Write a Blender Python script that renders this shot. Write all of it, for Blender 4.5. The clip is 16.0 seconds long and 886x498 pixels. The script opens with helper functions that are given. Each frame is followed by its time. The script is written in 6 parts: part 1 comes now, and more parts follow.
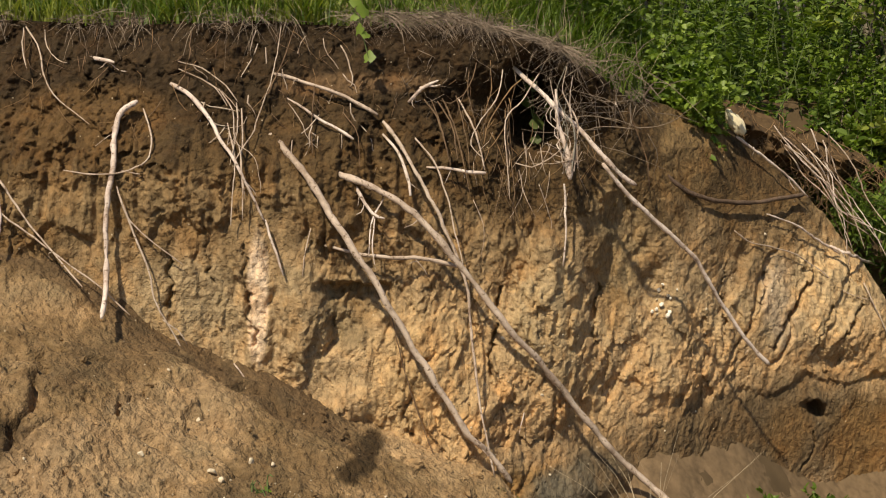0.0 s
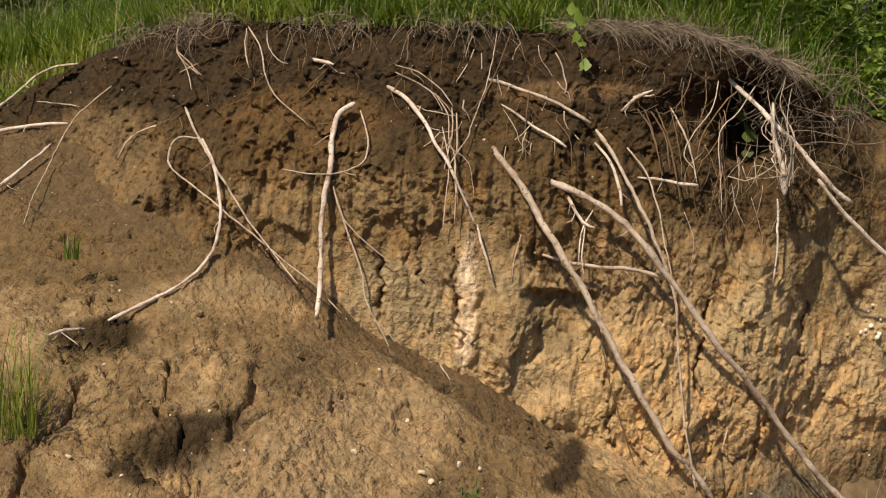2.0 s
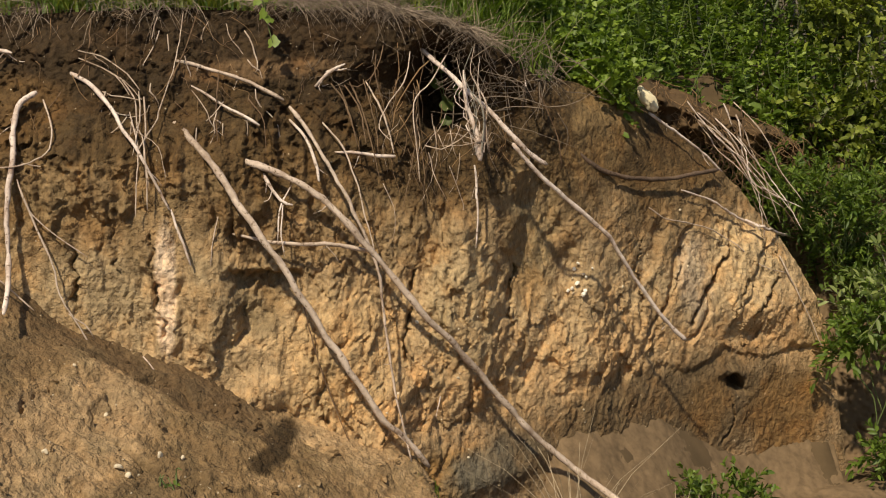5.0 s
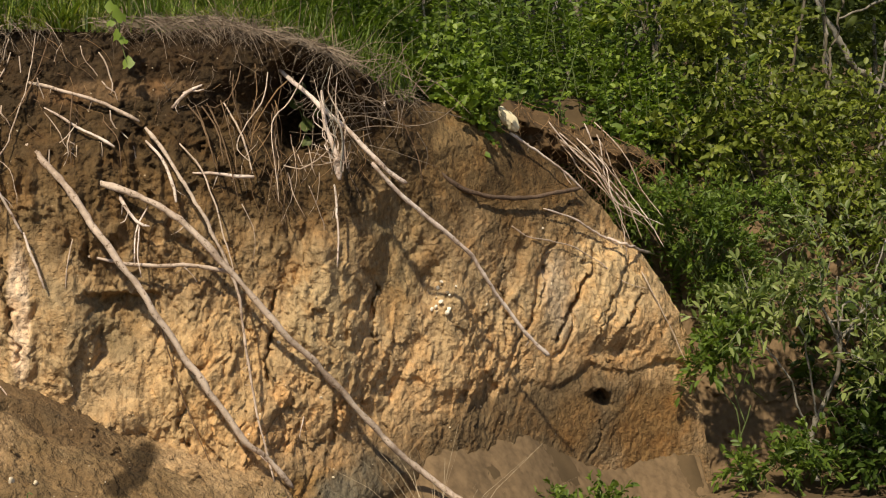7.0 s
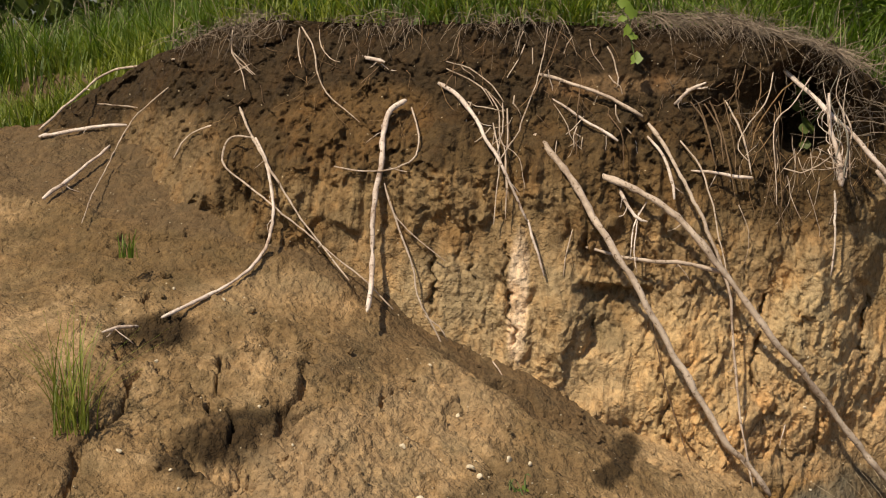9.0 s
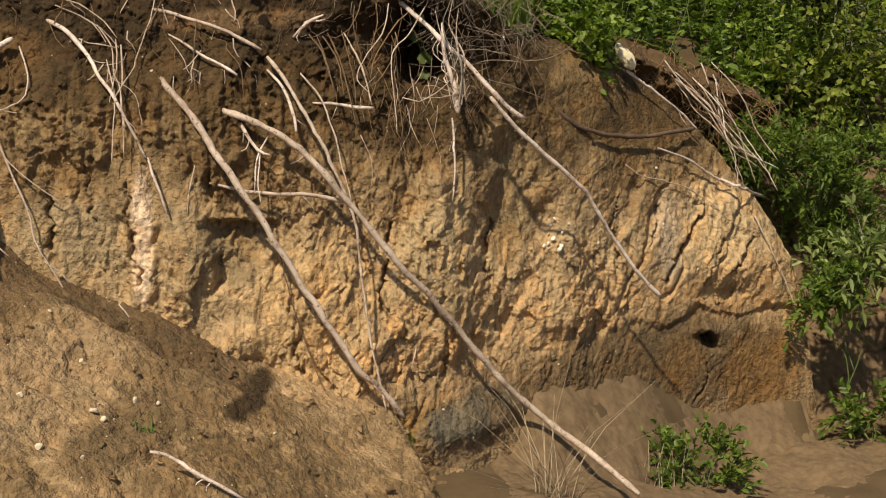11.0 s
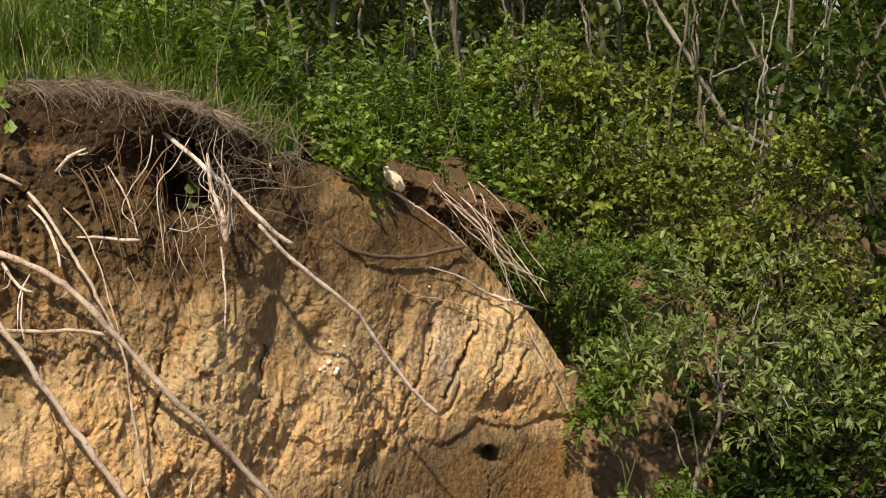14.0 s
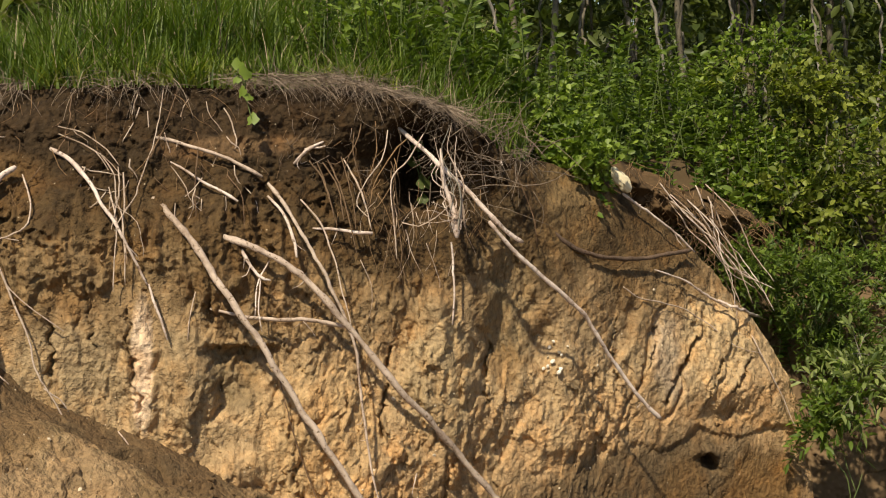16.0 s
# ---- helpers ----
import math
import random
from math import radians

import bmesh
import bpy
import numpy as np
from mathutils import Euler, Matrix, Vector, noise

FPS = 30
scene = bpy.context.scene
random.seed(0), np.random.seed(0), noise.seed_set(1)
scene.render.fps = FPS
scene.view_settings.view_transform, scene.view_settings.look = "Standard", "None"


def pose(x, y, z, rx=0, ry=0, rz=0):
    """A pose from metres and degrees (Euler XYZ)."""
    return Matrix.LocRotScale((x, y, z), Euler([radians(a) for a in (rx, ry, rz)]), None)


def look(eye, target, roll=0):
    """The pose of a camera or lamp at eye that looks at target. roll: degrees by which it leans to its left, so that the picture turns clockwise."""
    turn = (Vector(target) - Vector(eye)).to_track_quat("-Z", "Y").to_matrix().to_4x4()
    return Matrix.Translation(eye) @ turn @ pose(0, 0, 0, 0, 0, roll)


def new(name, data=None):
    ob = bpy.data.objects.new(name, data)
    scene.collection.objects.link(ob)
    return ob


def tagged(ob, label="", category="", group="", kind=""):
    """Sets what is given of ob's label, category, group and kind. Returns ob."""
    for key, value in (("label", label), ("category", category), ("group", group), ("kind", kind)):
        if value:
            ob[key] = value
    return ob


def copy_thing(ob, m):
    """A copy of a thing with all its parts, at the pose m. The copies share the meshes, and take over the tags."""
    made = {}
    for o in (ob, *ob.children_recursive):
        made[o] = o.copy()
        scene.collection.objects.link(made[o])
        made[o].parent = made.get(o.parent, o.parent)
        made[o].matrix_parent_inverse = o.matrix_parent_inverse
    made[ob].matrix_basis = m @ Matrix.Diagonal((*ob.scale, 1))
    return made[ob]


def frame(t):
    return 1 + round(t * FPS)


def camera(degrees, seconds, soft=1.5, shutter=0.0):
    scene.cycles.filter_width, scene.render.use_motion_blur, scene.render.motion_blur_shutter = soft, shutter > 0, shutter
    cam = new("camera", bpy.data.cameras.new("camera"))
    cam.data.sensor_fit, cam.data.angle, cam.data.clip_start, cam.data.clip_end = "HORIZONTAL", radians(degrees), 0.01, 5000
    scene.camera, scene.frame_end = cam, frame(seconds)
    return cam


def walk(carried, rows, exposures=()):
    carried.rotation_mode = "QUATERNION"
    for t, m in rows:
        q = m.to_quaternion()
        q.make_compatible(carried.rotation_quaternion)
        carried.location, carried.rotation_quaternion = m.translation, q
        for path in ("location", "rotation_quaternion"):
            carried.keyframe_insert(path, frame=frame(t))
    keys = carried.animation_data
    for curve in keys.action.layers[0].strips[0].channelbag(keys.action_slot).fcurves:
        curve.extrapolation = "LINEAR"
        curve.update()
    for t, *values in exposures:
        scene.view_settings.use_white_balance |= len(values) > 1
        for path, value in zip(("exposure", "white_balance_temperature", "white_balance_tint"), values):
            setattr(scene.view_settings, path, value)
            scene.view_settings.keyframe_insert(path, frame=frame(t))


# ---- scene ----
cam = camera(34.88, 16.0, soft=1.1)
PATH = [  # seconds, x, y, z, tilt, turn to the right, lean
    (0.00, -0.000, -0.000, 1.900, -9.00, 0.00, 0.00),
    (0.50, -0.075, 0.022, 1.904, -10.13, -2.40, 0.13),
    (1.00, -0.145, 0.031, 1.933, -10.07, -3.78, 1.19),
    (1.50, -0.193, 0.009, 1.929, -9.53, -5.56, 0.58),
    (2.00, -0.204, -0.008, 1.923, -9.03, -6.46, 1.25),
    (2.50, -0.190, 0.009, 1.879, -9.20, -6.91, 1.36),
    (3.00, -0.163, 0.052, 1.896, -9.80, -7.16, 0.86),
    (3.50, -0.140, 0.058, 1.893, -9.09, -6.70, 0.94),
    (4.00, -0.059, 0.056, 1.937, -9.23, -5.73, 0.59),
    (4.50, 0.039, 0.055, 1.922, -8.88, -1.95, -0.54),
    (5.00, 0.121, 0.041, 1.902, -9.78, 2.41, -1.19),
    (5.20, 0.143, 0.050, 1.929, -9.94, 3.85, -1.12),
    (5.62, 0.173, 0.047, 1.933, -9.85, 6.54, -1.14),
    (6.04, 0.212, 0.030, 1.908, -9.43, 8.32, -1.28),
    (6.46, 0.243, 0.010, 1.872, -8.91, 8.82, -1.44),
    (6.88, 0.248, -0.000, 1.838, -8.49, 7.64, -1.54),
    (7.30, 0.212, 0.011, 1.822, -8.37, 4.40, -1.49),
    (7.50, 0.137, 0.041, 1.819, -8.50, 2.31, -1.35),
    (8.00, -0.095, 0.080, 1.777, -8.00, -2.41, -0.35),
    (8.20, -0.087, 0.038, 1.864, -8.45, -5.22, -0.15),
    (8.62, -0.082, 0.012, 1.908, -8.79, -9.18, 0.04),
    (9.04, -0.080, 0.001, 1.906, -9.07, -9.88, 0.18),
    (9.46, -0.072, 0.000, 1.880, -9.37, -8.25, 0.28),
    (9.88, -0.055, 0.007, 1.849, -9.72, -5.18, 0.33),
    (10.30, -0.021, 0.016, 1.834, -10.18, -1.60, 0.35),
    (10.50, 0.030, 0.027, 1.833, -10.82, 0.08, 0.35),
    (11.00, 0.116, 0.015, 1.810, -10.78, 3.38, -0.53),
    (11.50, 0.159, 0.013, 1.829, -9.50, 5.22, -1.13),
    (12.00, 0.182, 0.018, 1.845, -8.97, 7.11, -0.94),
    (12.50, 0.212, -0.008, 1.864, -8.04, 9.77, -1.54),
    (13.00, 0.227, -0.027, 1.863, -7.76, 11.62, -1.92),
    (13.50, 0.231, -0.043, 1.878, -7.03, 12.39, -1.79),
    (14.00, 0.225, -0.043, 1.863, -6.37, 11.69, -1.73),
    (14.50, 0.206, -0.030, 1.858, -6.37, 10.45, -1.43),
    (15.00, 0.179, -0.026, 1.859, -5.98, 8.60, -1.08),
    (15.50, 0.133, -0.012, 1.847, -5.94, 6.48, -0.85),
    (16.00, 0.084, 0.006, 1.846, -6.08, 3.77, -0.79),
]
walk(cam, [(t, Matrix.Translation((x, y, z)) @ Euler((radians(90 + tilt), 0, -radians(turn))).to_matrix().to_4x4()
            @ pose(0, 0, 0, 0, 0, lean)) for t, x, y, z, tilt, turn, lean in PATH],
     exposures=[(0, 0.03), (5.2, -0.02), (7.4, 0.13), (8.2, 0.0), (11, 0.05), (12.5, 0.19), (14.5, 0.30), (16, 0.15)])

# ---------------------------------------------------------------- sky and sun
SUN_FROM = Vector((-0.50, -1.0, 1.48)).normalized()      # high, from behind the camera's left shoulder
world = bpy.data.worlds.new("sky")
world.use_nodes = True
sky = world.node_tree.nodes.new("ShaderNodeTexSky")
sky.sky_type, sky.sun_disc = "NISHITA", False
sky.sun_elevation = math.asin(SUN_FROM.z)
sky.sun_rotation = math.atan2(SUN_FROM.x, SUN_FROM.y)
sky.air_density, sky.dust_density = 1.0, 1.5
world.node_tree.links.new(sky.outputs["Color"], world.node_tree.nodes["Background"].inputs["Color"])
world.node_tree.nodes["Background"].inputs["Strength"].default_value = 0.085
scene.world = world
sun = new("sun", bpy.data.lights.new("sun", "SUN"))
sun.data.energy, sun.data.angle, sun.data.color = 4.9, radians(1.6), (1.0, 0.875, 0.665)
sun.matrix_world = look((0, 0, 0), tuple(-SUN_FROM))


# ---------------------------------------------------------------- materials
def material(name, rough=0.9):
    m = bpy.data.materials.new(name)
    m.use_nodes = True
    n = m.node_tree.nodes
    b = n["Principled BSDF"]
    b.inputs["Roughness"].default_value = rough
    b.inputs["Specular IOR Level"].default_value = 0.25
    return m, n, m.node_tree.links, b


def noise_node(n, l, coord, size, detail=5.0, rough=0.6, stretch=(1, 1, 1)):
    mp = n.new("ShaderNodeMapping")
    mp.inputs["Scale"].default_value = tuple(s / size for s in stretch)
    l.new(coord, mp.inputs["Vector"])
    t = n.new("ShaderNodeTexNoise")
    t.inputs["Scale"].default_value, t.inputs["Detail"].default_value, t.inputs["Roughness"].default_value = 1.0, detail, rough
    l.new(mp.outputs["Vector"], t.inputs["Vector"])
    return t.outputs["Fac"]


def ramp(n, l, fac, stops):
    r = n.new("ShaderNodeValToRGB")
    r.color_ramp.elements[0].position, r.color_ramp.elements[0].color = stops[0][0], (*stops[0][1], 1)
    r.color_ramp.elements[1].position, r.color_ramp.elements[1].color = stops[-1][0], (*stops[-1][1], 1)
    for p, c in stops[1:-1]:
        r.color_ramp.elements.new(p).color = (*c, 1)
    l.new(fac, r.inputs["Fac"])
    return r.outputs["Color"]


def calc(n, l, op, a, b):
    m = n.new("ShaderNodeMath")
    m.operation = op
    for s, v in zip(m.inputs, (a, b)):
        if isinstance(v, (int, float)):
            s.default_value = v
        else:
            l.new(v, s)
    return m.outputs[0]


def mixed(n, l, fac, a, b, kind="MIX"):
    m = n.new("ShaderNodeMix")
    m.data_type, m.blend_type = "RGBA", kind
    for s, v in ((m.inputs[0], fac), (m.inputs[6], a), (m.inputs[7], b)):
        if isinstance(v, (int, float)):
            s.default_value = v
        elif isinstance(v, tuple):
            s.default_value = (*v, 1)
        else:
            l.new(v, s)
    return m.outputs[2]


def bumped(n, l, b, height, strength, distance):
    u = n.new("ShaderNodeBump")
    u.inputs["Strength"].default_value, u.inputs["Distance"].default_value = strength, distance
    l.new(height, u.inputs["Height"])
    l.new(u.outputs["Normal"], b.inputs["Normal"])


DARK, BROWN, TAN = (0.045, 0.028, 0.012), (0.120, 0.074, 0.031), (0.43, 0.304, 0.165)


def spot(n, l, pos, x, z, wx, wz, wobble):
    """Mask of a soft-edged patch of that place and half size on the face, for soil tones and painted shade."""
    a = calc(n, l, "DIVIDE", calc(n, l, "SUBTRACT", pos["X"], x), wx)
    c = calc(n, l, "DIVIDE", calc(n, l, "SUBTRACT", pos["Z"], z), wz)
    r = calc(n, l, "ADD", calc(n, l, "MULTIPLY", a, a), calc(n, l, "MULTIPLY", c, c))
    r = calc(n, l, "ADD", r, calc(n, l, "MULTIPLY", calc(n, l, "SUBTRACT", wobble, 0.5), 2.2))
    m = n.new("ShaderNodeMapRange")
    m.interpolation_type = "SMOOTHSTEP"
    m.inputs["From Min"].default_value, m.inputs["From Max"].default_value = 1.55, 0.35
    l.new(r, m.inputs["Value"])
    return m.outputs[0]


def soil(name, layered=True):
    m, n, l, b = material(name, 0.95)
    geo = n.new("ShaderNodeNewGeometry")
    p = geo.outputs["Position"]
    sep = n.new("ShaderNodeSeparateXYZ")
    l.new(p, sep.inputs[0])
    pos = sep.outputs
    big = noise_node(n, l, p, 0.55, 4, 0.6)
    mid = noise_node(n, l, p, 0.10, 5, 0.65, (1, 1, 0.55 if layered else 1.6))
    fine = noise_node(n, l, p, 0.014, 4, 0.7)
    grit = noise_node(n, l, p, 0.045, 3, 0.6)
    if layered:
        # the black topsoil, thinner towards the spur, over brown loam and tan clay
        right = n.new("ShaderNodeMapRange")
        right.inputs["From Min"].default_value, right.inputs["From Max"].default_value = 0.55, 1.25
        right.inputs["To Max"].default_value = -0.12
        l.new(pos["X"], right.inputs["Value"])
        left = n.new("ShaderNodeMapRange")
        left.inputs["From Min"].default_value, left.inputs["From Max"].default_value = -1.0, -2.4
        left.inputs["To Max"].default_value = -0.04
        l.new(pos["X"], left.inputs["Value"])
        z = calc(n, l, "SUBTRACT", calc(n, l, "SUBTRACT", pos["Z"], right.outputs[0]), left.outputs[0])
        z = calc(n, l, "ADD", z, calc(n, l, "MULTIPLY", calc(n, l, "SUBTRACT", big, 0.5), 0.75))
        z = calc(n, l, "ADD", z, calc(n, l, "MULTIPLY", calc(n, l, "SUBTRACT", mid, 0.5), 0.55))
        z = calc(n, l, "MULTIPLY", z, 0.5)
        col = ramp(n, l, z, [(0.0, (0.27, 0.185, 0.10)), (0.16, (0.46, 0.305, 0.155)), (0.36, TAN), (0.50, (0.27, 0.182, 0.092)), (0.63, BROWN), (0.80, DARK), (1.0, (0.045, 0.028, 0.013))])
        wob = noise_node(n, l, p, 0.16, 5, 0.65)
        for x, z, wide, tall, tone in ((-0.715, 0.84, 0.038, 0.25, (0.68, 0.51, 0.35)),
                                       (-0.54, 0.84, 0.11, 0.24, (0.33, 0.238, 0.130)),
                                       (-1.0, 0.82, 0.22, 0.2, (0.36, 0.262, 0.145)),
                                       # darker tone for the shadow in the left of the pocket
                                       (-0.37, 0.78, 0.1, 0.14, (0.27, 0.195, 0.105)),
                                       (-0.08, 0.52, 0.26, 0.26, (0.49, 0.330, 0.165)),
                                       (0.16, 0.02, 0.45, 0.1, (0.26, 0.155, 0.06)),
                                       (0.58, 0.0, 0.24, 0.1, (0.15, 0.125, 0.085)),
                                       # shade below the sod lip, put into the soil colour
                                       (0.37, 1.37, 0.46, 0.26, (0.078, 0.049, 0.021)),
                                       (1.05, 1.36, 0.30, 0.20, (0.20, 0.130, 0.058)),
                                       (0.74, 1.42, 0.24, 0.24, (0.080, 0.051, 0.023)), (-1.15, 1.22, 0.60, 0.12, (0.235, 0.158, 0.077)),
                                       (-1.42, 1.54, 0.36, 0.13, (0.118, 0.068, 0.026)), (-2.30, 1.30, 0.36, 0.24, (0.185, 0.122, 0.060)), (-0.36, 1.665, 0.34, 0.045, (0.135, 0.082, 0.040)),
                                       # painted shade of the recess beside the buttress
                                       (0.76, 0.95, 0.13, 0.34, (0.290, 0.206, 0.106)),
                                       (0.44, 0.72, 0.15, 0.3, (0.42, 0.304, 0.165)),
                                       (1.62, 0.6, 0.12, 0.2, (0.47, 0.35, 0.225)),
                                       (1.86, 0.62, 0.24, 0.22, (0.50, 0.36, 0.196)),
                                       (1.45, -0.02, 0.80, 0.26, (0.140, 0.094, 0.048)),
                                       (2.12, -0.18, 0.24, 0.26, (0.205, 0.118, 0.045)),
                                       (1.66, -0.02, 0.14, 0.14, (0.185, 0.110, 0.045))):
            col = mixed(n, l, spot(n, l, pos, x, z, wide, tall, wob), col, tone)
    else:
        f = calc(n, l, "ADD", calc(n, l, "MULTIPLY", big, 0.65), calc(n, l, "MULTIPLY", mid, 0.5))
        col = ramp(n, l, f, [(0.38, (0.115, 0.074, 0.034)), (0.50, (0.190, 0.123, 0.058)), (0.59, (0.262, 0.172, 0.085)), (0.70, (0.40, 0.270, 0.142))])
        wob = noise_node(n, l, p, 0.12, 5, 0.65)
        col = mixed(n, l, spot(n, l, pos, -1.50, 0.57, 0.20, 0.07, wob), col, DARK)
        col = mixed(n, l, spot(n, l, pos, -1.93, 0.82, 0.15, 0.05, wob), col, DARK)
        col = mixed(n, l, spot(n, l, pos, -2.05, 1.14, 0.75, 0.24, wob), col, (0.150, 0.096, 0.043))
        col = mixed(n, l, spot(n, l, pos, -1.15, 0.50, 0.32, 0.12, wob), col, (0.30, 0.205, 0.112))
        col = mixed(n, l, spot(n, l, pos, -0.30, 0.31, 0.08, 0.03, wob), col, DARK)
        for x, z, wide, tall, tone in ((-1.60, 0.92, 0.30, 0.05, (0.275, 0.186, 0.096)), (-0.95, 0.52, 0.26, 0.10, (0.32, 0.216, 0.114)), (-1.18, 0.73, 0.24, 0.06, (0.165, 0.107, 0.052)),
                                       (-2.05, 0.62, 0.16, 0.14, (0.175, 0.113, 0.055)), (-0.62, 0.36, 0.22, 0.06, (0.175, 0.115, 0.056))):
            col = mixed(n, l, spot(n, l, pos, x, z, wide, tall, wob), col, tone)
        # shadow in the trench along the foot of the bank, painted as a darker band
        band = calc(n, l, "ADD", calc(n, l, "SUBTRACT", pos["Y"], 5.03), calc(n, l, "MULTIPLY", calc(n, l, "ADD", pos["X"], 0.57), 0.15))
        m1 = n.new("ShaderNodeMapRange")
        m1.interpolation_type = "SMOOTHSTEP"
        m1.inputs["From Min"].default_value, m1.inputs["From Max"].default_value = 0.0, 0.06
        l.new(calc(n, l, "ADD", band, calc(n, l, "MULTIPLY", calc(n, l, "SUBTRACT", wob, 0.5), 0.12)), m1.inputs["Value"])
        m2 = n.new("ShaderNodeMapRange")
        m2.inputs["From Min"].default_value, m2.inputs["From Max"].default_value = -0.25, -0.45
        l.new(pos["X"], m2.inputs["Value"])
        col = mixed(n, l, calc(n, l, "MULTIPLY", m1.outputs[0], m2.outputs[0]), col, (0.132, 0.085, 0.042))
    # ochre and olive patches, small pits darker where the bump also dips, pale grit
    hue = noise_node(n, l, p, 0.13, 4, 0.6)
    tint = [(0.30, (0.84, 0.86, 0.86)), (0.48, (1, 1, 1)), (0.66, (1.12, 1.0, 0.86))] if layered else [(0.30, (0.86, 0.90, 0.92)), (0.48, (1, 1, 1)), (0.66, (1.04, 1.0, 0.96))]
    col = mixed(n, l, 1.0, col, ramp(n, l, hue, tint), "MULTIPLY")
    streak = noise_node(n, l, p, 0.05, 5, 0.7, (1.6, 1, 0.45) if layered else (1, 1, 1))
    col = mixed(n, l, 1.0, col, ramp(n, l, streak, [(0.30, (0.52, 0.485, 0.45) if layered else (0.74, 0.72, 0.70)), (0.47, (0.94, 0.94, 0.94)), (0.68, (1.24, 1.23, 1.20))]), "MULTIPLY")
    pit = noise_node(n, l, p, 0.017, 3, 0.6)
    col = mixed(n, l, 1.0, col, ramp(n, l, pit, [(0.30, (0.66, 0.62, 0.59) if layered else (0.74, 0.71, 0.68)), (0.44, (1, 1, 1)), (0.64, (1, 1, 1)), (0.74, (1.35, 1.33, 1.28))]), "MULTIPLY")
    vor = n.new("ShaderNodeTexVoronoi")
    vor.inputs["Scale"].default_value = 42
    l.new(p, vor.inputs["Vector"])
    # crumbs: small lumps of their own tone, with a finer grain on them
    shift = n.new("ShaderNodeTexNoise")
    shift.inputs["Scale"].default_value = 60
    l.new(p, shift.inputs["Vector"])
    moved = mixed(n, l, 0.012, p, shift.outputs["Color"], "ADD")
    lumps = []
    for size in (46, 120):
        crumb = n.new("ShaderNodeTexVoronoi")
        crumb.inputs["Scale"].default_value = size
        l.new(moved, crumb.inputs["Vector"])
        lumps.append(crumb)
    tone = n.new("ShaderNodeSeparateColor")
    l.new(lumps[0].outputs["Color"], tone.inputs[0])
    col = mixed(n, l, 1.0, col, ramp(n, l, tone.outputs[0], [(0.0, (0.86, 0.855, 0.84)), (0.5, (1, 1, 1)), (1.0, (1.12, 1.115, 1.10))]), "MULTIPLY")
    speck = ramp(n, l, vor.outputs["Distance"], [(0.10, (1, 1, 1)), (0.17, (0, 0, 0))])
    few = ramp(n, l, vor.outputs["Color"], [(0.80, (0, 0, 0)), (0.84, (1, 1, 1))])
    both = mixed(n, l, 1.0, speck, few, "MULTIPLY")
    col = mixed(n, l, calc(n, l, "MULTIPLY", both, 0.75), col, (0.55, 0.45, 0.31))
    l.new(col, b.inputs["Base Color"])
    h = calc(n, l, "ADD", calc(n, l, "MULTIPLY", fine, 0.7), calc(n, l, "ADD", calc(n, l, "MULTIPLY", grit, 1.6), calc(n, l, "MULTIPLY", pit, 0.6)))
    h = calc(n, l, "SUBTRACT", h, calc(n, l, "ADD", calc(n, l, "MULTIPLY", lumps[0].outputs["Distance"], 0.42), calc(n, l, "MULTIPLY", lumps[1].outputs["Distance"], 0.30)))
    bumped(n, l, b, h, 1.0, 0.010 if layered else 0.012)
    return m


def leaf_paint(name, dark, light, glow=0.35):
    """Leaves: each its own green, with light coming through."""
    m, n, l, b = material(name, 0.5)
    b.inputs["Specular IOR Level"].default_value = 0.4
    geo = n.new("ShaderNodeNewGeometry")
    patch = noise_node(n, l, geo.outputs["Position"], 0.4, 2, 0.5)
    f = calc(n, l, "ADD", calc(n, l, "MULTIPLY", geo.outputs["Random Per Island"], 0.6), calc(n, l, "MULTIPLY", patch, 0.4))
    col = ramp(n, l, f, [(0.1, dark), (0.55, tuple((a + c) / 2 for a, c in zip(dark, light))), (0.9, light)])
    l.new(col, b.inputs["Base Color"])
    tr = n.new("ShaderNodeBsdfTranslucent")
    l.new(mixed(n, l, 1.0, col, (1.25, 1.35, 0.55), "MULTIPLY"), tr.inputs["Color"])
    mx = n.new("ShaderNodeMixShader")
    mx.inputs[0].default_value = glow
    l.new(b.outputs[0], mx.inputs[1])
    l.new(tr.outputs[0], mx.inputs[2])
    l.new(mx.outputs[0], n["Material Output"].inputs["Surface"])
    return m


def bark(name, light, dark, size=0.03):
    """Weathered bark or peeled wood: patches, long streaks and dark flecks."""
    m, n, l, b = material(name, 0.75)
    geo = n.new("ShaderNodeNewGeometry")
    p = geo.outputs["Position"]
    f = noise_node(n, l, p, size, 5, 0.7)
    big = noise_node(n, l, p, size * 5, 3, 0.6)
    f = calc(n, l, "ADD", calc(n, l, "MULTIPLY", f, 0.5), calc(n, l, "MULTIPLY", big, 0.55))
    col = ramp(n, l, f, [(0.36, dark), (0.48, tuple(0.45 * a + 0.55 * c for a, c in zip(dark, light))), (0.60, light), (0.75, tuple(min(0.8, 1.15 * c) for c in light))])
    fleck = noise_node(n, l, p, size * 0.45, 3, 0.6)
    col = mixed(n, l, 1.0, col, ramp(n, l, fleck, [(0.32, (0.30, 0.25, 0.20)), (0.42, (1, 1, 1))]), "MULTIPLY")
    l.new(col, b.inputs["Base Color"])
    bumped(n, l, b, calc(n, l, "ADD", f, calc(n, l, "MULTIPLY", fleck, 0.5)), 0.7, 0.005)
    return m


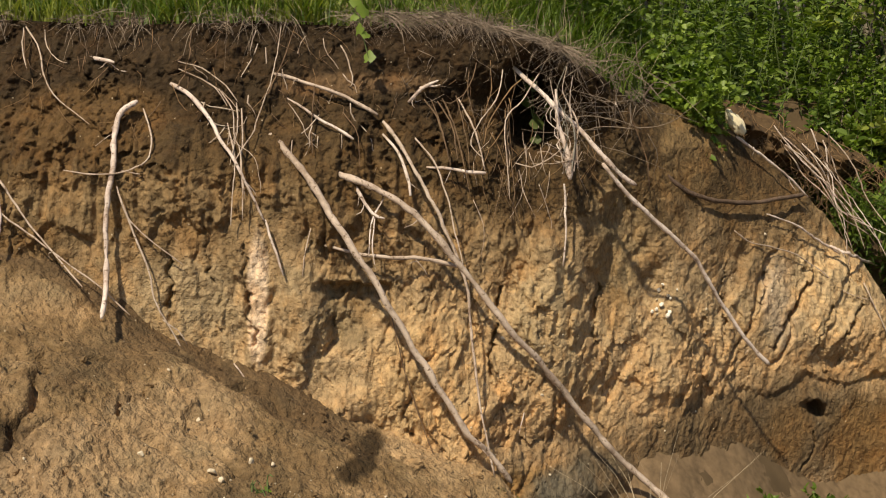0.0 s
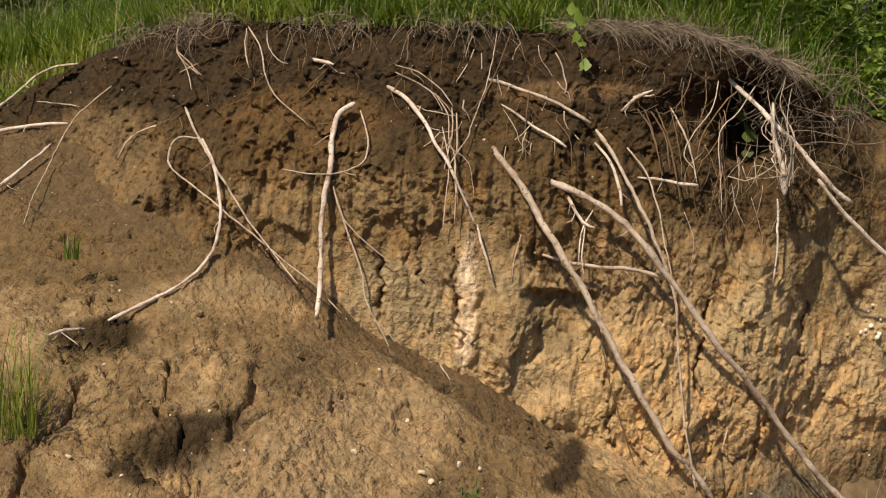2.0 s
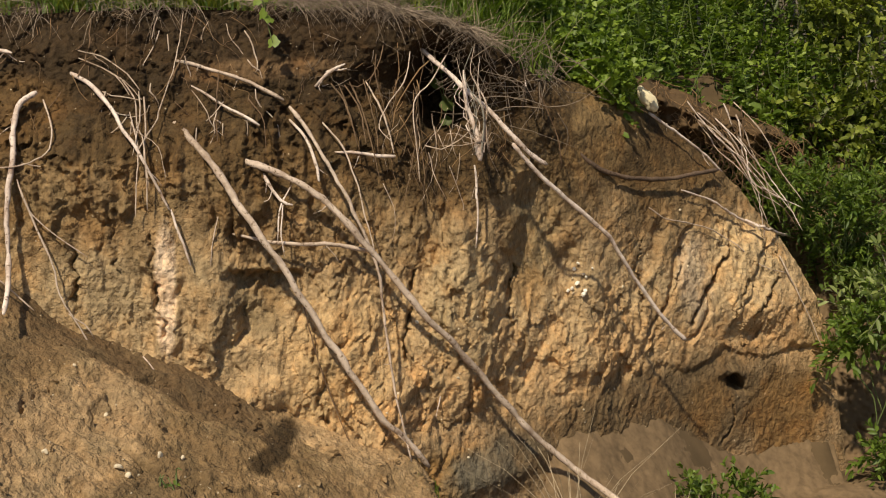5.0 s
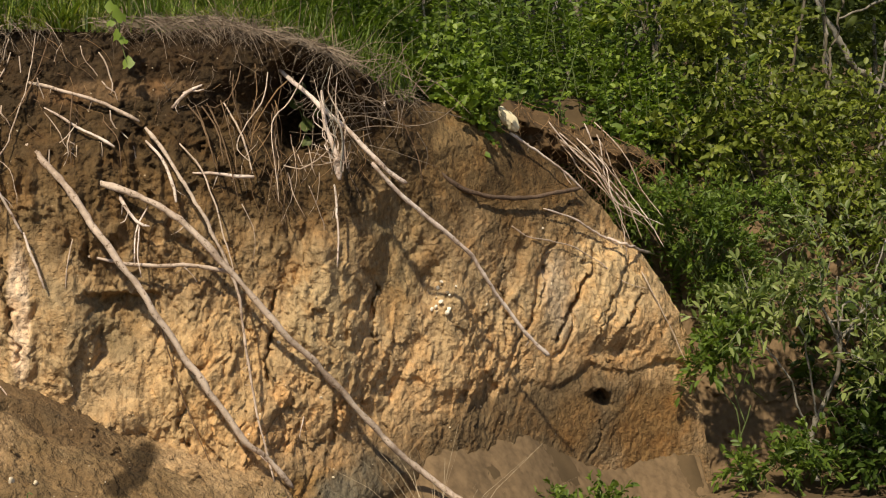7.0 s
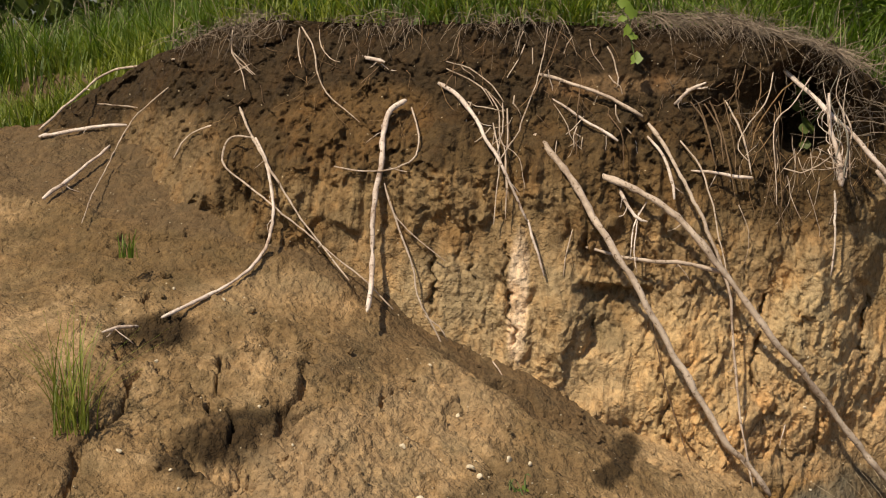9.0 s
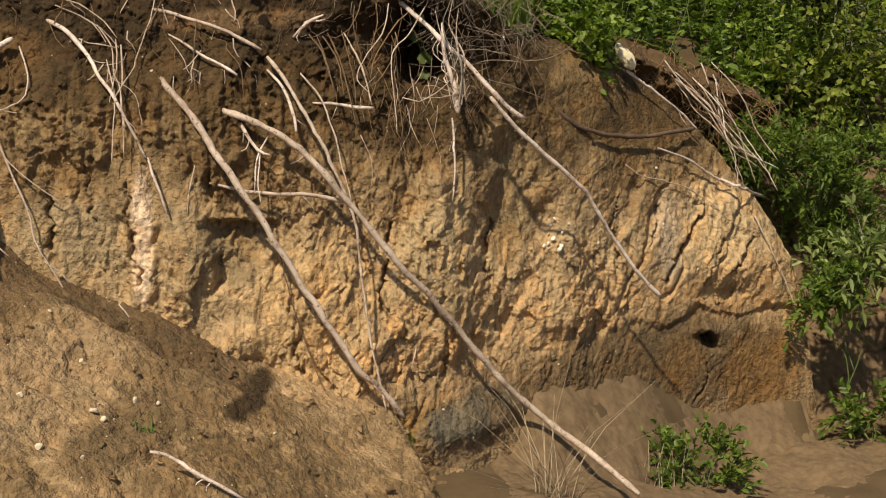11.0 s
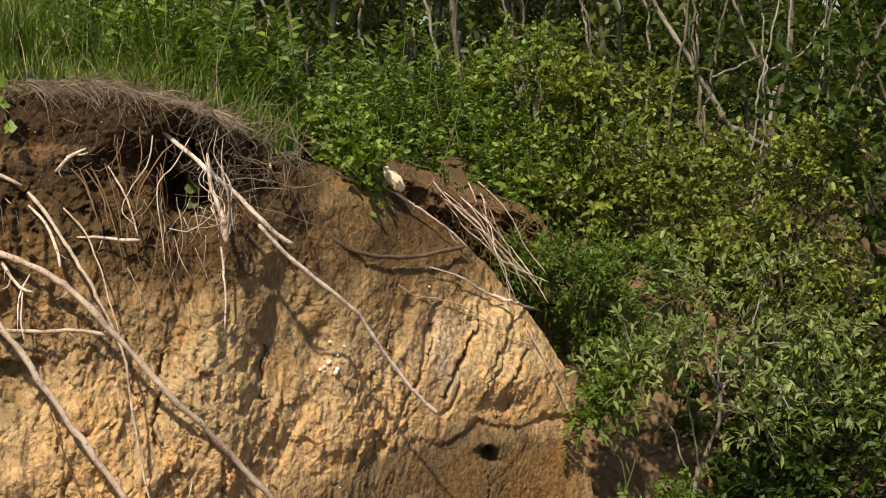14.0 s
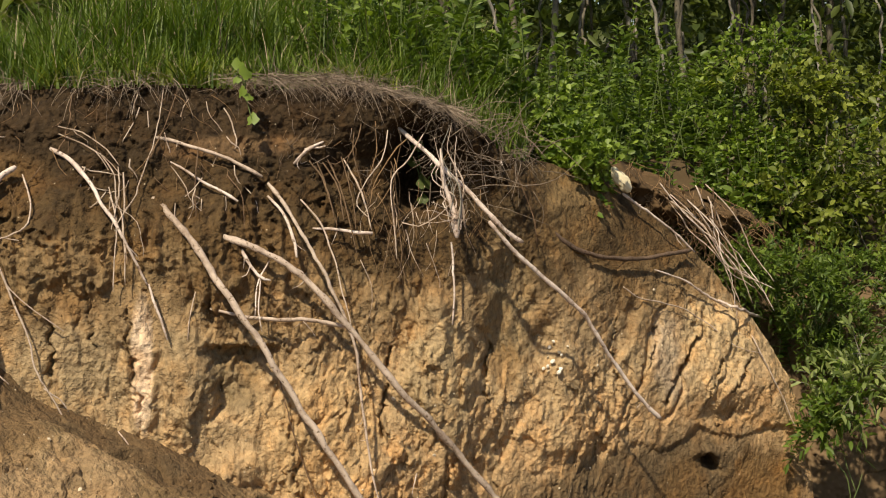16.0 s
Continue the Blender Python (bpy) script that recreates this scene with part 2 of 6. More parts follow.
def plain_grain(name, base, size=0.02, rough=0.85, spread=0.35):
    m, n, l, b = material(name, rough)
    geo = n.new("ShaderNodeNewGeometry")
    f = noise_node(n, l, geo.outputs["Position"], size, 5, 0.65)
    r = calc(n, l, "ADD", calc(n, l, "MULTIPLY", f, 0.6), calc(n, l, "MULTIPLY", geo.outputs["Random Per Island"], 0.4))
    col = ramp(n, l, r, [(0.2, tuple(c * (1 - spread) for c in base)), (0.8, tuple(min(1, c * (1 + spread)) for c in base))])
    l.new(col, b.inputs["Base Color"])
    bumped(n, l, b, f, 0.4, 0.003)
    return m


SOIL_FACE, SOIL_HEAP = soil("layered_earth"), soil("slumped_earth", False)
ROOT_PALE = bark("pale_root", (0.74, 0.62, 0.53), (0.30, 0.20, 0.14))
ROOT_TAN = bark("tan_root", (0.58, 0.46, 0.36), (0.24, 0.165, 0.115))
ROOT_BROWN = bark("brown_root", (0.20, 0.125, 0.07), (0.07, 0.04, 0.022), 0.02)
ROOT_DULL = bark("dull_root", (0.19, 0.122, 0.068), (0.085, 0.052, 0.029), 0.02)
ROOT_RED = bark("reddish_root", (0.27, 0.165, 0.080), (0.10, 0.060, 0.028), 0.02)
ROOT_DARK = bark("dark_cable", (0.15, 0.10, 0.068), (0.07, 0.046, 0.030), 0.02)
TRUNK = bark("grey_bark", (0.17, 0.145, 0.10), (0.06, 0.05, 0.035), 0.05)
TRUNK_PALE = bark("pale_bark", (0.30, 0.275, 0.225), (0.10, 0.085, 0.06), 0.06)
STEM = plain_grain("green_stem", (0.10, 0.13, 0.04))
DRY = plain_grain("dry_grass", (0.33, 0.26, 0.17), 0.03)
THATCH = plain_grain("grey_thatch", (0.245, 0.19, 0.138), 0.03, 0.85, 0.6)
TWIG = plain_grain("dead_twig", (0.20, 0.152, 0.110), 0.03, 0.85, 0.5)
PEBBLE = plain_grain("pebble_stone", (0.50, 0.42, 0.30), 0.03, 0.8, 0.45)
PEBBLE_WHITE = plain_grain("white_stone", (0.72, 0.66, 0.55), 0.03, 0.8, 0.2)
PETAL = plain_grain("white_petal", (0.80, 0.78, 0.70), 0.01, 0.6, 0.1)
BAG = plain_grain("cream_sack", (0.78, 0.68, 0.45), 0.05, 0.7, 0.12)
LEAF_BUSH = leaf_paint("bush_leaf", (0.060, 0.112, 0.012), (0.29, 0.38, 0.055))
LEAF_OLIVE = leaf_paint("olive_leaf", (0.066, 0.092, 0.013), (0.31, 0.35, 0.056))
LEAF_WILLOW = leaf_paint("long_leaf", (0.050, 0.088, 0.014), (0.33, 0.38, 0.125))
# two darker greens with the shade of wood and hollow put into them
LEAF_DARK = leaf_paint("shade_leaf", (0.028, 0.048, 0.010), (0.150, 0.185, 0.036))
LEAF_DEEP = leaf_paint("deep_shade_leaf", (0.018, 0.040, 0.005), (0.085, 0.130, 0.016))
LEAF_FORB = leaf_paint("forb_leaf", (0.042, 0.082, 0.010), (0.19, 0.265, 0.036))
GRASS = leaf_paint("grass_blade", (0.036, 0.080, 0.006), (0.190, 0.250, 0.034), 0.35)
GRASS_YOUNG = leaf_paint("young_grass", (0.09, 0.12, 0.012), (0.32, 0.34, 0.06), 0.4)

# ---------------------------------------------------------------- ground plan
def curve_of(*knots):
    """A smooth line through (x, value) knots."""
    kx, kv = np.array([k[0] for k in knots], float), np.array([k[1] for k in knots], float)

    def value(x):
        x = np.clip(x, kx[0], kx[-1])
        i = np.clip(np.searchsorted(kx, x) - 1, 0, len(kx) - 2)
        m = np.gradient(kv, kx)
        h = kx[i + 1] - kx[i]
        s = (x - kx[i]) / h
        return ((2 * s ** 3 - 3 * s ** 2 + 1) * kv[i] + (s ** 3 - 2 * s ** 2 + s) * h * m[i]
                + (3 * s ** 2 - 2 * s ** 3) * kv[i + 1] + (s ** 3 - s ** 2) * h * m[i + 1])
    return value


def smooth(a, b, x):
    s = np.clip((x - a) / (b - a), 0, 1)
    return s * s * (3 - 2 * s)


# rim of the bank, and how far back its face stands at five heights
RIM = curve_of((-3.6, 1.30), (-3.0, 1.50), (-2.78, 1.63), (-2.6, 1.71), (-2.35, 1.80), (-2.1, 1.89), (-1.4, 1.91), (-0.8, 1.92), (-0.2, 1.90),
               (0.2, 1.88), (0.4, 1.82), (0.6, 1.72), (0.8, 1.60), (1.0, 1.53), (1.35, 1.42), (1.6, 1.25), (1.8, 1.07),
               (2.0, 0.87), (2.2, 0.60), (2.32, 0.36), (2.40, 0.1), (2.46, -0.4), (2.56, -1.0))
FACE_Z = np.array([-0.2, 0.4, 0.9, 1.35, 1.75])
FACE_Y = [curve_of((-3.6, 5.3), (-2.0, 5.0), (-0.8, 5.15), (-0.3, 5.25), (0.2, 5.40), (0.6, 5.70), (1.0, 5.98), (1.5, 6.40), (2.0, 6.75), (2.6, 7.00)),
          curve_of((-3.6, 5.5), (-2.0, 5.10), (-0.8, 5.27), (-0.3, 5.36), (0.2, 5.55), (0.6, 5.90), (1.0, 6.17), (1.5, 6.52), (2.0, 6.80), (2.6, 7.10)),
          curve_of((-3.6, 6.1), (-2.4, 5.45), (-1.9, 5.22), (-1.4, 5.30), (-0.8, 5.37), (-0.3, 5.45), (0.2, 5.70), (0.6, 5.92), (1.0, 6.20), (1.5, 6.62), (2.0, 7.02), (2.6, 7.3)),
          curve_of((-3.6, 6.5), (-2.6, 5.95), (-1.9, 5.45), (-1.4, 5.42), (-0.8, 5.45), (-0.3, 5.62), (0.2, 5.85), (0.6, 5.98), (1.0, 6.33), (1.5, 6.85), (2.6, 7.6)),
          curve_of((-3.6, 6.9), (-2.4, 6.05), (-1.9, 5.80), (-1.4, 5.73), (-0.8, 5.75), (-0.3, 5.92), (0.2, 6.04), (0.6, 6.12), (1.0, 6.70), (1.5, 7.2), (2.6, 7.8))]


def face_y(x, z):
    """The plain face of the bank, with none of its relief."""
    ys = np.stack([f(x) for f in FACE_Y])
    i = np.clip(np.searchsorted(FACE_Z, z) - 1, 0, 3)
    s = (z - FACE_Z[i]) / (FACE_Z[i + 1] - FACE_Z[i])
    s = np.clip(s, -0.7, 1.4)
    a = np.take_along_axis(ys, i[None], 0)[0]
    b = np.take_along_axis(ys, i[None] + 1, 0)[0]
    return a + (b - a) * s


SAG = curve_of((-3.6, 0), (-1.6, 0), (-1.4, 0), (-1.05, -0.095), (-0.765, -0.138), (-0.505, -0.154), (-0.31, -0.135), (-0.1, -0.08), (0.1, -0.04), (0.4, 0), (1.0, 0))


def mound_z(x, y):
    """The slumped heap in front of the bank, highest towards its far end, with a shallow trench along the bank."""
    ridge = 0.50 - 0.55 * np.tanh((x + 0.67) / 1.25) + 0.44 * (y - 4.71)
    ridge = ridge - 0.10 * smooth(-0.9, -1.9, x) * smooth(4.2, 4.9, y)
    ridge = ridge - 0.35 * smooth(-0.45, 0.75, x) + SAG(x) * smooth(4.3, 4.85, y)
    past = y - 5.02 + 0.10 * (x + 0.57)
    trench = (0.30 * np.maximum(0, past) + 0.012 * smooth(0.0, 0.10, past)) * smooth(-1.45, -1.1, x) * smooth(0.6, 0.1, x)
    return ridge - 0.55 * smooth(0.30, 0.62, x + 0.3 * (y - 5.1)) - trench


PLATEAU = curve_of((-9, 0.9), (-5.5, 1.25), (-4, 1.56), (-3, 1.70), (-2, 1.86), (0.3, 1.84), (0.8, 1.62), (1.3, 1.48), (2.2, 1.45), (3.5, 1.2), (6, 0.9), (12, 0.6))
EDGE = curve_of((-9, 7.4), (-4, 6.9), (-2.6, 6.35), (-1.9, 5.95), (-1.4, 5.9), (-0.8, 5.92), (0.2, 6.3), (0.6, 6.45), (1.0, 6.85),
                (1.5, 7.3), (2.2, 7.5), (2.8, 7.0), (4, 7.1), (12, 8.5))
EDGE_WIDTH = curve_of((-9, 0.8), (-3, 0.5), (0.5, 0.4), (1.5, 0.6), (2.3, 0.9), (2.9, 1.5), (4, 3.4), (6, 4), (12, 5))


def ground_z(x, y):
    floor = -0.25 + 0.5 * smooth(3.5, 1.0, y) - 0.30 * smooth(0.7, 2.2, x) * smooth(3.5, 5.0, y) + 0.04 * np.sin(x * 2.1 + y * 1.3)
    rise = smooth(0, 1, (y - EDGE(x)) / EDGE_WIDTH(x))
    back = np.clip(y - EDGE(x) - EDGE_WIDTH(x), 0, 60)
    top = PLATEAU(x) + 0.05 * np.minimum(back, 14) * smooth(-5.5, -3.0, x) + 0.02 * np.sin(1.9 * x) * np.cos(1.4 * y)
    apron = -0.02 - 0.30 * smooth(1.2, 2.0, x) + 0.85 * (y - face_y(x, 0 * x)) - 0.4 * smooth(0.9, 0.55, x)
    floor = np.maximum(floor, np.where((x > 0.3) & (x < 2.4), np.minimum(apron, 0.05), -9))
    return floor + (top - floor) * rise


# ---------------------------------------------------------------- noise
TABLE = np.random.RandomState(7).rand(65536)


def chance(*cells):
    h = np.zeros(np.broadcast(*cells).shape, np.int64)
    for c, k in zip(cells, (73856093, 19349663, 83492791, 49979687)):
        h = h ^ (np.asarray(c, np.int64) * k)
    h = (h ^ (h >> 13)) * 1274126177
    return TABLE[(h ^ (h >> 16)) & 65535]


def rough(x, y, seed=0):
    """Value noise, 0 to 1."""
    x, y = np.asarray(x, float), np.asarray(y, float)
    i, j = np.floor(x).astype(np.int64), np.floor(y).astype(np.int64)
    u, v = x - i, y - j
    u, v = u * u * (3 - 2 * u), v * v * (3 - 2 * v)
    a = chance(i, j, seed) * (1 - u) + chance(i + 1, j, seed) * u
    b = chance(i, j + 1, seed) * (1 - u) + chance(i + 1, j + 1, seed) * u
    return a * (1 - v) + b * v


def fbm(x, y, octaves=4, seed=0):
    s, a = 0.0, 0.5
    for k in range(octaves):
        s = s + a * (rough(x * 2 ** k, y * 2 ** k, seed + k) - 0.5)
        a *= 0.5
    return s * 2


def cells(x, y, seed=0):
    """Distances to the nearest and the second nearest of scattered points, and a number of the nearest one's own."""
    i, j = np.floor(x).astype(np.int64), np.floor(y).astype(np.int64)
    f1, f2, own = np.full(x.shape, 9.0), np.full(x.shape, 9.0), np.zeros(x.shape)
    for di in (-1, 0, 1):
        for dj in (-1, 0, 1):
            a, b = i + di, j + dj
            d = np.hypot(a + 0.15 + 0.7 * chance(a, b, seed) - x, b + 0.15 + 0.7 * chance(a, b, seed + 1) - y)
            near = d < f1
            f2 = np.where(near, f1, np.minimum(f2, d))
            own = np.where(near, chance(a, b, seed + 2), own)
            f1 = np.where(near, d, f1)
    return f1, f2, own


# ---------------------------------------------------------------- mesh helpers
def mesh_from(name, verts, faces, mat, flat=False):
    """A mesh from arrays; faces: one array of triangles or quads."""
    me = bpy.data.meshes.new(name)
    verts, faces = np.asarray(verts, np.float32), np.asarray(faces, np.int32)
    k = faces.shape[1]
    me.vertices.add(len(verts))
    me.vertices.foreach_set("co", verts.ravel())
    me.loops.add(faces.size)
    me.loops.foreach_set("vertex_index", faces.ravel())
    me.polygons.add(len(faces))
    me.polygons.foreach_set("loop_start", np.arange(0, faces.size, k, dtype=np.int32))
    if not flat:
        me.polygons.foreach_set("use_smooth", np.ones(len(faces), bool))
    me.update(calc_edges=True)
    me.materials.append(mat)
    return me


def grid_faces(rows, cols):
    a = (np.arange(rows - 1)[:, None] * cols + np.arange(cols - 1)).ravel()
    return np.stack([a, a + 1, a + cols + 1, a + cols], 1)


def along(points, n):
    """A smooth line through the points, at n even steps."""
    p = np.asarray(points, float)
    if len(p) == 2:
        return p[0] + (p[1] - p[0]) * np.linspace(0, 1, n)[:, None]
    q = np.vstack([2 * p[0] - p[1], p, 2 * p[-1] - p[-2]])
    t = np.linspace(0, len(p) - 1 - 1e-6, n)
    i = t.astype(int)
    s = (t - i)[:, None]
    a, b, c, d = q[i], q[i + 1], q[i + 2], q[i + 3]
    return 0.5 * (2 * b + (c - a) * s + (2 * a - 5 * b + 4 * c - d) * s ** 2 + (3 * b - a - 3 * c + d) * s ** 3)


def tube(points, r0, r1, n=None, sides=7, knots=0.12, wander=0.0, seed=0):
    """Vertices and quads of a tapering, slightly knotty stem with closed ends."""
    rng = np.random.RandomState(seed)
    length = np.linalg.norm(np.diff(np.asarray(points, float), axis=0), axis=1).sum()
    n = n or int(np.clip(length / 0.03, 5, 70))
    c = along(points, n)
    if wander:
        w = rng.randn(n, 3)
        w = (w + np.roll(w, 1, 0) + np.roll(w, 2, 0)) / 3
        c = c + w * wander * np.sin(np.linspace(0, np.pi, n))[:, None]
    t = np.gradient(c, axis=0)
    t /= np.linalg.norm(t, axis=1)[:, None] + 1e-9
    up = np.where(np.abs(t[:, 2:3]) > 0.9, [[1.0, 0, 0]], [[0, 0, 1.0]])
    a = np.cross(t, up)
    a /= np.linalg.norm(a, axis=1)[:, None] + 1e-9
    b = np.cross(t, a)
    r = np.linspace(r0, r1, n) * (1 + knots * rng.randn(n))
    r[0] *= 0.7
    r[-1] *= 0.6
    ang = np.linspace(0, 2 * np.pi, sides, endpoint=False)
    rr = r[:, None] * (1 + 0.5 * knots * rng.randn(n, sides))
    v = c[:, None] + rr[..., None] * (np.cos(ang)[None, :, None] * a[:, None] + np.sin(ang)[None, :, None] * b[:, None])
    v = np.vstack([v.reshape(-1, 3), c[:1] - t[:1] * r0 * 0.3, c[-1:] + t[-1:] * r1 * 0.3])
    k = np.arange(n - 1)[:, None] * sides
    s = np.arange(sides)
    s2 = (s + 1) % sides
    f = np.stack([k + s, k + s2, k + sides + s2, k + sides + s], -1).reshape(-1, 4)
    e0, e1 = n * sides, n * sides + 1
    cap0 = np.stack([np.full(sides, e0), s2, s, np.full(sides, e0)], 1)
    last = (n - 1) * sides
    cap1 = np.stack([np.full(sides, e1), last + s, last + s2, np.full(sides, e1)], 1)
    return v, f, cap0, cap1


def tubes_mesh(name, stems, mat, sides=7):
    """One mesh of several stems: (points, r0, r1, wander, seed)."""
    vs, fs, base = [], [], 0
    for points, r0, r1, wander, seed in stems:
        v, f, c0, c1 = tube(points, r0, r1, None, sides, 0.10, wander, seed)
        tri = np.vstack([f[:, [0, 1, 2]], f[:, [0, 2, 3]], c0[:, :3], c1[:, :3]])
        vs.append(v)
        fs.append(tri + base)
        base += len(v)
    return mesh_from(name, np.vstack(vs), np.vstack(fs), mat)


def leaves_mesh(name, place, aim, size, wide, mat, fold=0.25, droop=0.2, seed=0):
    """Folded leaves at the places, pointing along aim; size and wide are arrays of lengths and widths."""
    rng = np.random.RandomState(seed)
    k = len(place)
    aim = aim / (np.linalg.norm(aim, axis=1)[:, None] + 1e-9)
    side = np.cross(aim, np.array([0, 0, 1.0]) + 0.6 * rng.randn(k, 3))
    side /= np.linalg.norm(side, axis=1)[:, None] + 1e-9
    up = np.cross(side, aim)
    s, w = size[:, None], wide[:, None]
    down = np.array([0, 0, 1.0]) * s * droop
    tip = place + aim * s - down
    mid = place + aim * s * 0.48 - 0.25 * down
    lift = up * w * fold
    near, far = place + aim * s * 0.28 - 0.1 * down, place + aim * s * 0.68 - 0.5 * down
    v = np.stack([place, near + side * w * 0.42 + lift, far + side * w * 0.40 + lift, tip, far - side * w * 0.40 + lift, near - side * w * 0.42 + lift, mid], 1).reshape(-1, 3)
    b = np.arange(k)[:, None] * 7
    f = np.concatenate([b + [i, (i + 1) % 6, 6] for i in range(6)])
    return mesh_from(name, v, f, mat)


def grass_mesh(name, root, height, lean, wide, mat, seed=0, curl=0.5):
    """Blades of grass: four-step strips that bend over."""
    rng = np.random.RandomState(seed)
    k = len(root)
    yaw = rng.rand(k) * 2 * np.pi
    d = np.stack([np.cos(yaw), np.sin(yaw), 0 * yaw], 1)
    s = np.stack([-np.sin(yaw), np.cos(yaw), 0 * yaw], 1)
    rows = []
    for i, f in enumerate((0, 0.35, 0.7, 1.0)):
        c = root + np.array([0, 0, 1.0]) * (height * (f - 0.35 * curl * lean * f * f))[:, None] + d * (height * lean * f * f)[:, None]
        w = (wide * (1 - f ** 1.5) + 0.0006)[:, None]
        rows += [c - s * w, c + s * w]
    v = np.stack(rows, 1).reshape(-1, 3)
    b = np.arange(k)[:, None] * 8
    f = np.concatenate([b + [2 * i, 2 * i + 1, 2 * i + 3, 2 * i + 2] for i in range(3)])
    return mesh_from(name, v, f, mat)


def part(name, me, parent, label=""):
    ob = new(name, me)
    ob.parent = parent
    return tagged(ob, label)


# ---------------------------------------------------------------- bank, heap and ground
def blocks(x, z, wide, tall, step, tilt, seed, warp=0.35):
    """Broken blocks: each cell a facet of its own tilt and height. Returns the height and how near a joint is."""
    u = x / wide + warp * fbm(x / wide * 1.3, z / tall * 1.3, 3, seed + 50)
    w = z / tall + warp * fbm(x / wide * 1.3 + 31, z / tall * 1.3, 3, seed + 60)
    i, j = np.floor(u).astype(np.int64), np.floor(w).astype(np.int64)
    f1, f2 = np.full(u.shape, 9.0), np.full(u.shape, 9.0)
    ci, cj, dx, dz = np.zeros(u.shape, np.int64), np.zeros(u.shape, np.int64), np.zeros(u.shape), np.zeros(u.shape)
    for di in (-1, 0, 1):
        for dj in (-1, 0, 1):
            a, b = i + di, j + dj
            ex, ez = u - (a + chance(a, b, seed)), w - (b + chance(a, b, seed + 1))
            d = np.hypot(ex, ez)
            near = d < f1
            f2 = np.where(near, f1, np.minimum(f2, d))
            f1 = np.where(near, d, f1)
            ci, cj, dx, dz = np.where(near, a, ci), np.where(near, b, cj), np.where(near, ex, dx), np.where(near, ez, dz)
    own = chance(ci, cj, seed + 2)
    h = step * (own - 0.5) + tilt * ((chance(ci, cj, seed + 3) - 0.5) * dx * wide + (chance(ci, cj, seed + 4) - 0.35) * dz * tall)
    return h, f2 - f1, own


def ridged(x, z, octaves, seed):
    s, a = 0.0, 0.5
    for k in range(octaves):
        s = s + a * (1 - np.abs(rough(x * 2 ** k, z * 2 ** k, seed + k) * 2 - 1))
        a *= 0.5
    return s


def relief(x, z):
    """How far the broken face stands out from its plain form, in metres."""
    warp = 0.10 * fbm(x * 2.2, z * 2.2, 3, 40)
    top = smooth(1.02, 1.42, z + 0.25 * fbm(x * 1.6, z * 1.6, 3, 11) - 0.35 * smooth(0.6, 1.3, x) - 0.12 * smooth(-1.0, -2.2, x))
    low = 1 - top
    lean = x + warp - 0.45 * (z - 0.6) * smooth(0.9, 1.7, x)
    sector = smooth(-1.7, -0.5, x)
    # buttresses and clefts
    out = 0.055 * fbm(x * 1.7, z * 1.3, 3, 3) + low * sector * (0.050 - 0.030 * smooth(1.0, 1.4, x)) * fbm(lean * 4.3, z * 0.8 + 3, 3, 5)
    # upright plates of clay that overlap, then lumps on them, then crumbs
    h, e, own = blocks(lean + 0.5 * warp, z, 0.080, 0.21, 0.026, 0.32, 20, 0.60)
    calm = smooth(0.34, 0.62, rough(x * 3.1, z * 2.2, 88))                 # some parts are worn smooth
    slabs = 1 - 0.5 * smooth(1.25, 1.5, x)                                # flatter on the spur's slabs
    out = out + low * slabs * h * (0.5 + 0.5 * calm)
    h, e, own = blocks(lean + 0.4 * warp, z, 0.038, 0.105, 0.016, 0.50, 120, 0.55)
    out = out + low * slabs * (0.35 + 0.65 * calm) * h
    f1, f2, own = cells(lean * 26 + 2.5 * fbm(x * 9, z * 9, 2, 64), z * 14, 175)
    out = out + low * (0.25 + 0.75 * calm) * 0.012 * np.maximum(0, 0.62 - f1) * own ** 1.3
    h, e, own = blocks(x, z, 0.018, 0.034, 0.008, 0.60, 220, 0.6)
    out = out + low * (0.35 + 0.65 * calm) * h
    out = out + low * (0.016 * fbm(x * 11, z * 6, 4, 66) + 0.004 * fbm(x * 60, z * 50, 2, 67))
    # thin broken joints between the plates
    n1 = fbm(lean * 5.5, z * 1.8, 5, 150)
    out = out - low * 0.022 * np.exp(-(n1 / 0.011) ** 2) * smooth(0.58, 0.74, rough(x * 3.3, z * 2.1, 151))
    # crumbly topsoil
    h, e, own = blocks(x + warp, z, 0.070, 0.075, 0.030, 0.60, 320, 0.8)
    h2, e2, own2 = blocks(x, z, 0.024, 0.028, 0.013, 0.8, 420, 0.8)
    g1, g2, own3 = cells(x * 34 + 3 * warp, z * 36, 475)
    k1, k2, own4 = cells(x * 62, z * 60 + 3 * warp, 485)
    loose = 0.62 + 0.50 * smooth(0.36, 0.60, rough(x * 3.7, z * 4.2, 444))
    out = out + top * (loose * (1.15 * h + 1.2 * h2) + 0.020 * np.maximum(0, 0.65 - g1) * own3 ** 2 + 0.012 * np.maximum(0, 0.6 - k1) * own4 + 0.060 * fbm(x * 6, z * 4, 4, 60))
    # flutes that hang from the topsoil like a ragged curtain, longer and shorter
    hem = 1.10 + 0.16 * (rough(x * 14, x * 0, 76) - 0.5) + 0.10 * (rough(x * 3, x * 0, 77) - 0.5)
    flute = smooth(hem - 0.02, hem + 0.03, z) * smooth(1.60, 1.36, z) * smooth(0.2, -0.5, x) * smooth(-2.2, -1.7, x)
    out = out + flute * (0.026 + 0.120 * (ridged(x * 13 + warp * 7, z * 1.1, 3, 71) - 0.55) + 0.050 * (ridged(x * 30 + warp * 12, z * 3, 2, 73) - 0.5))
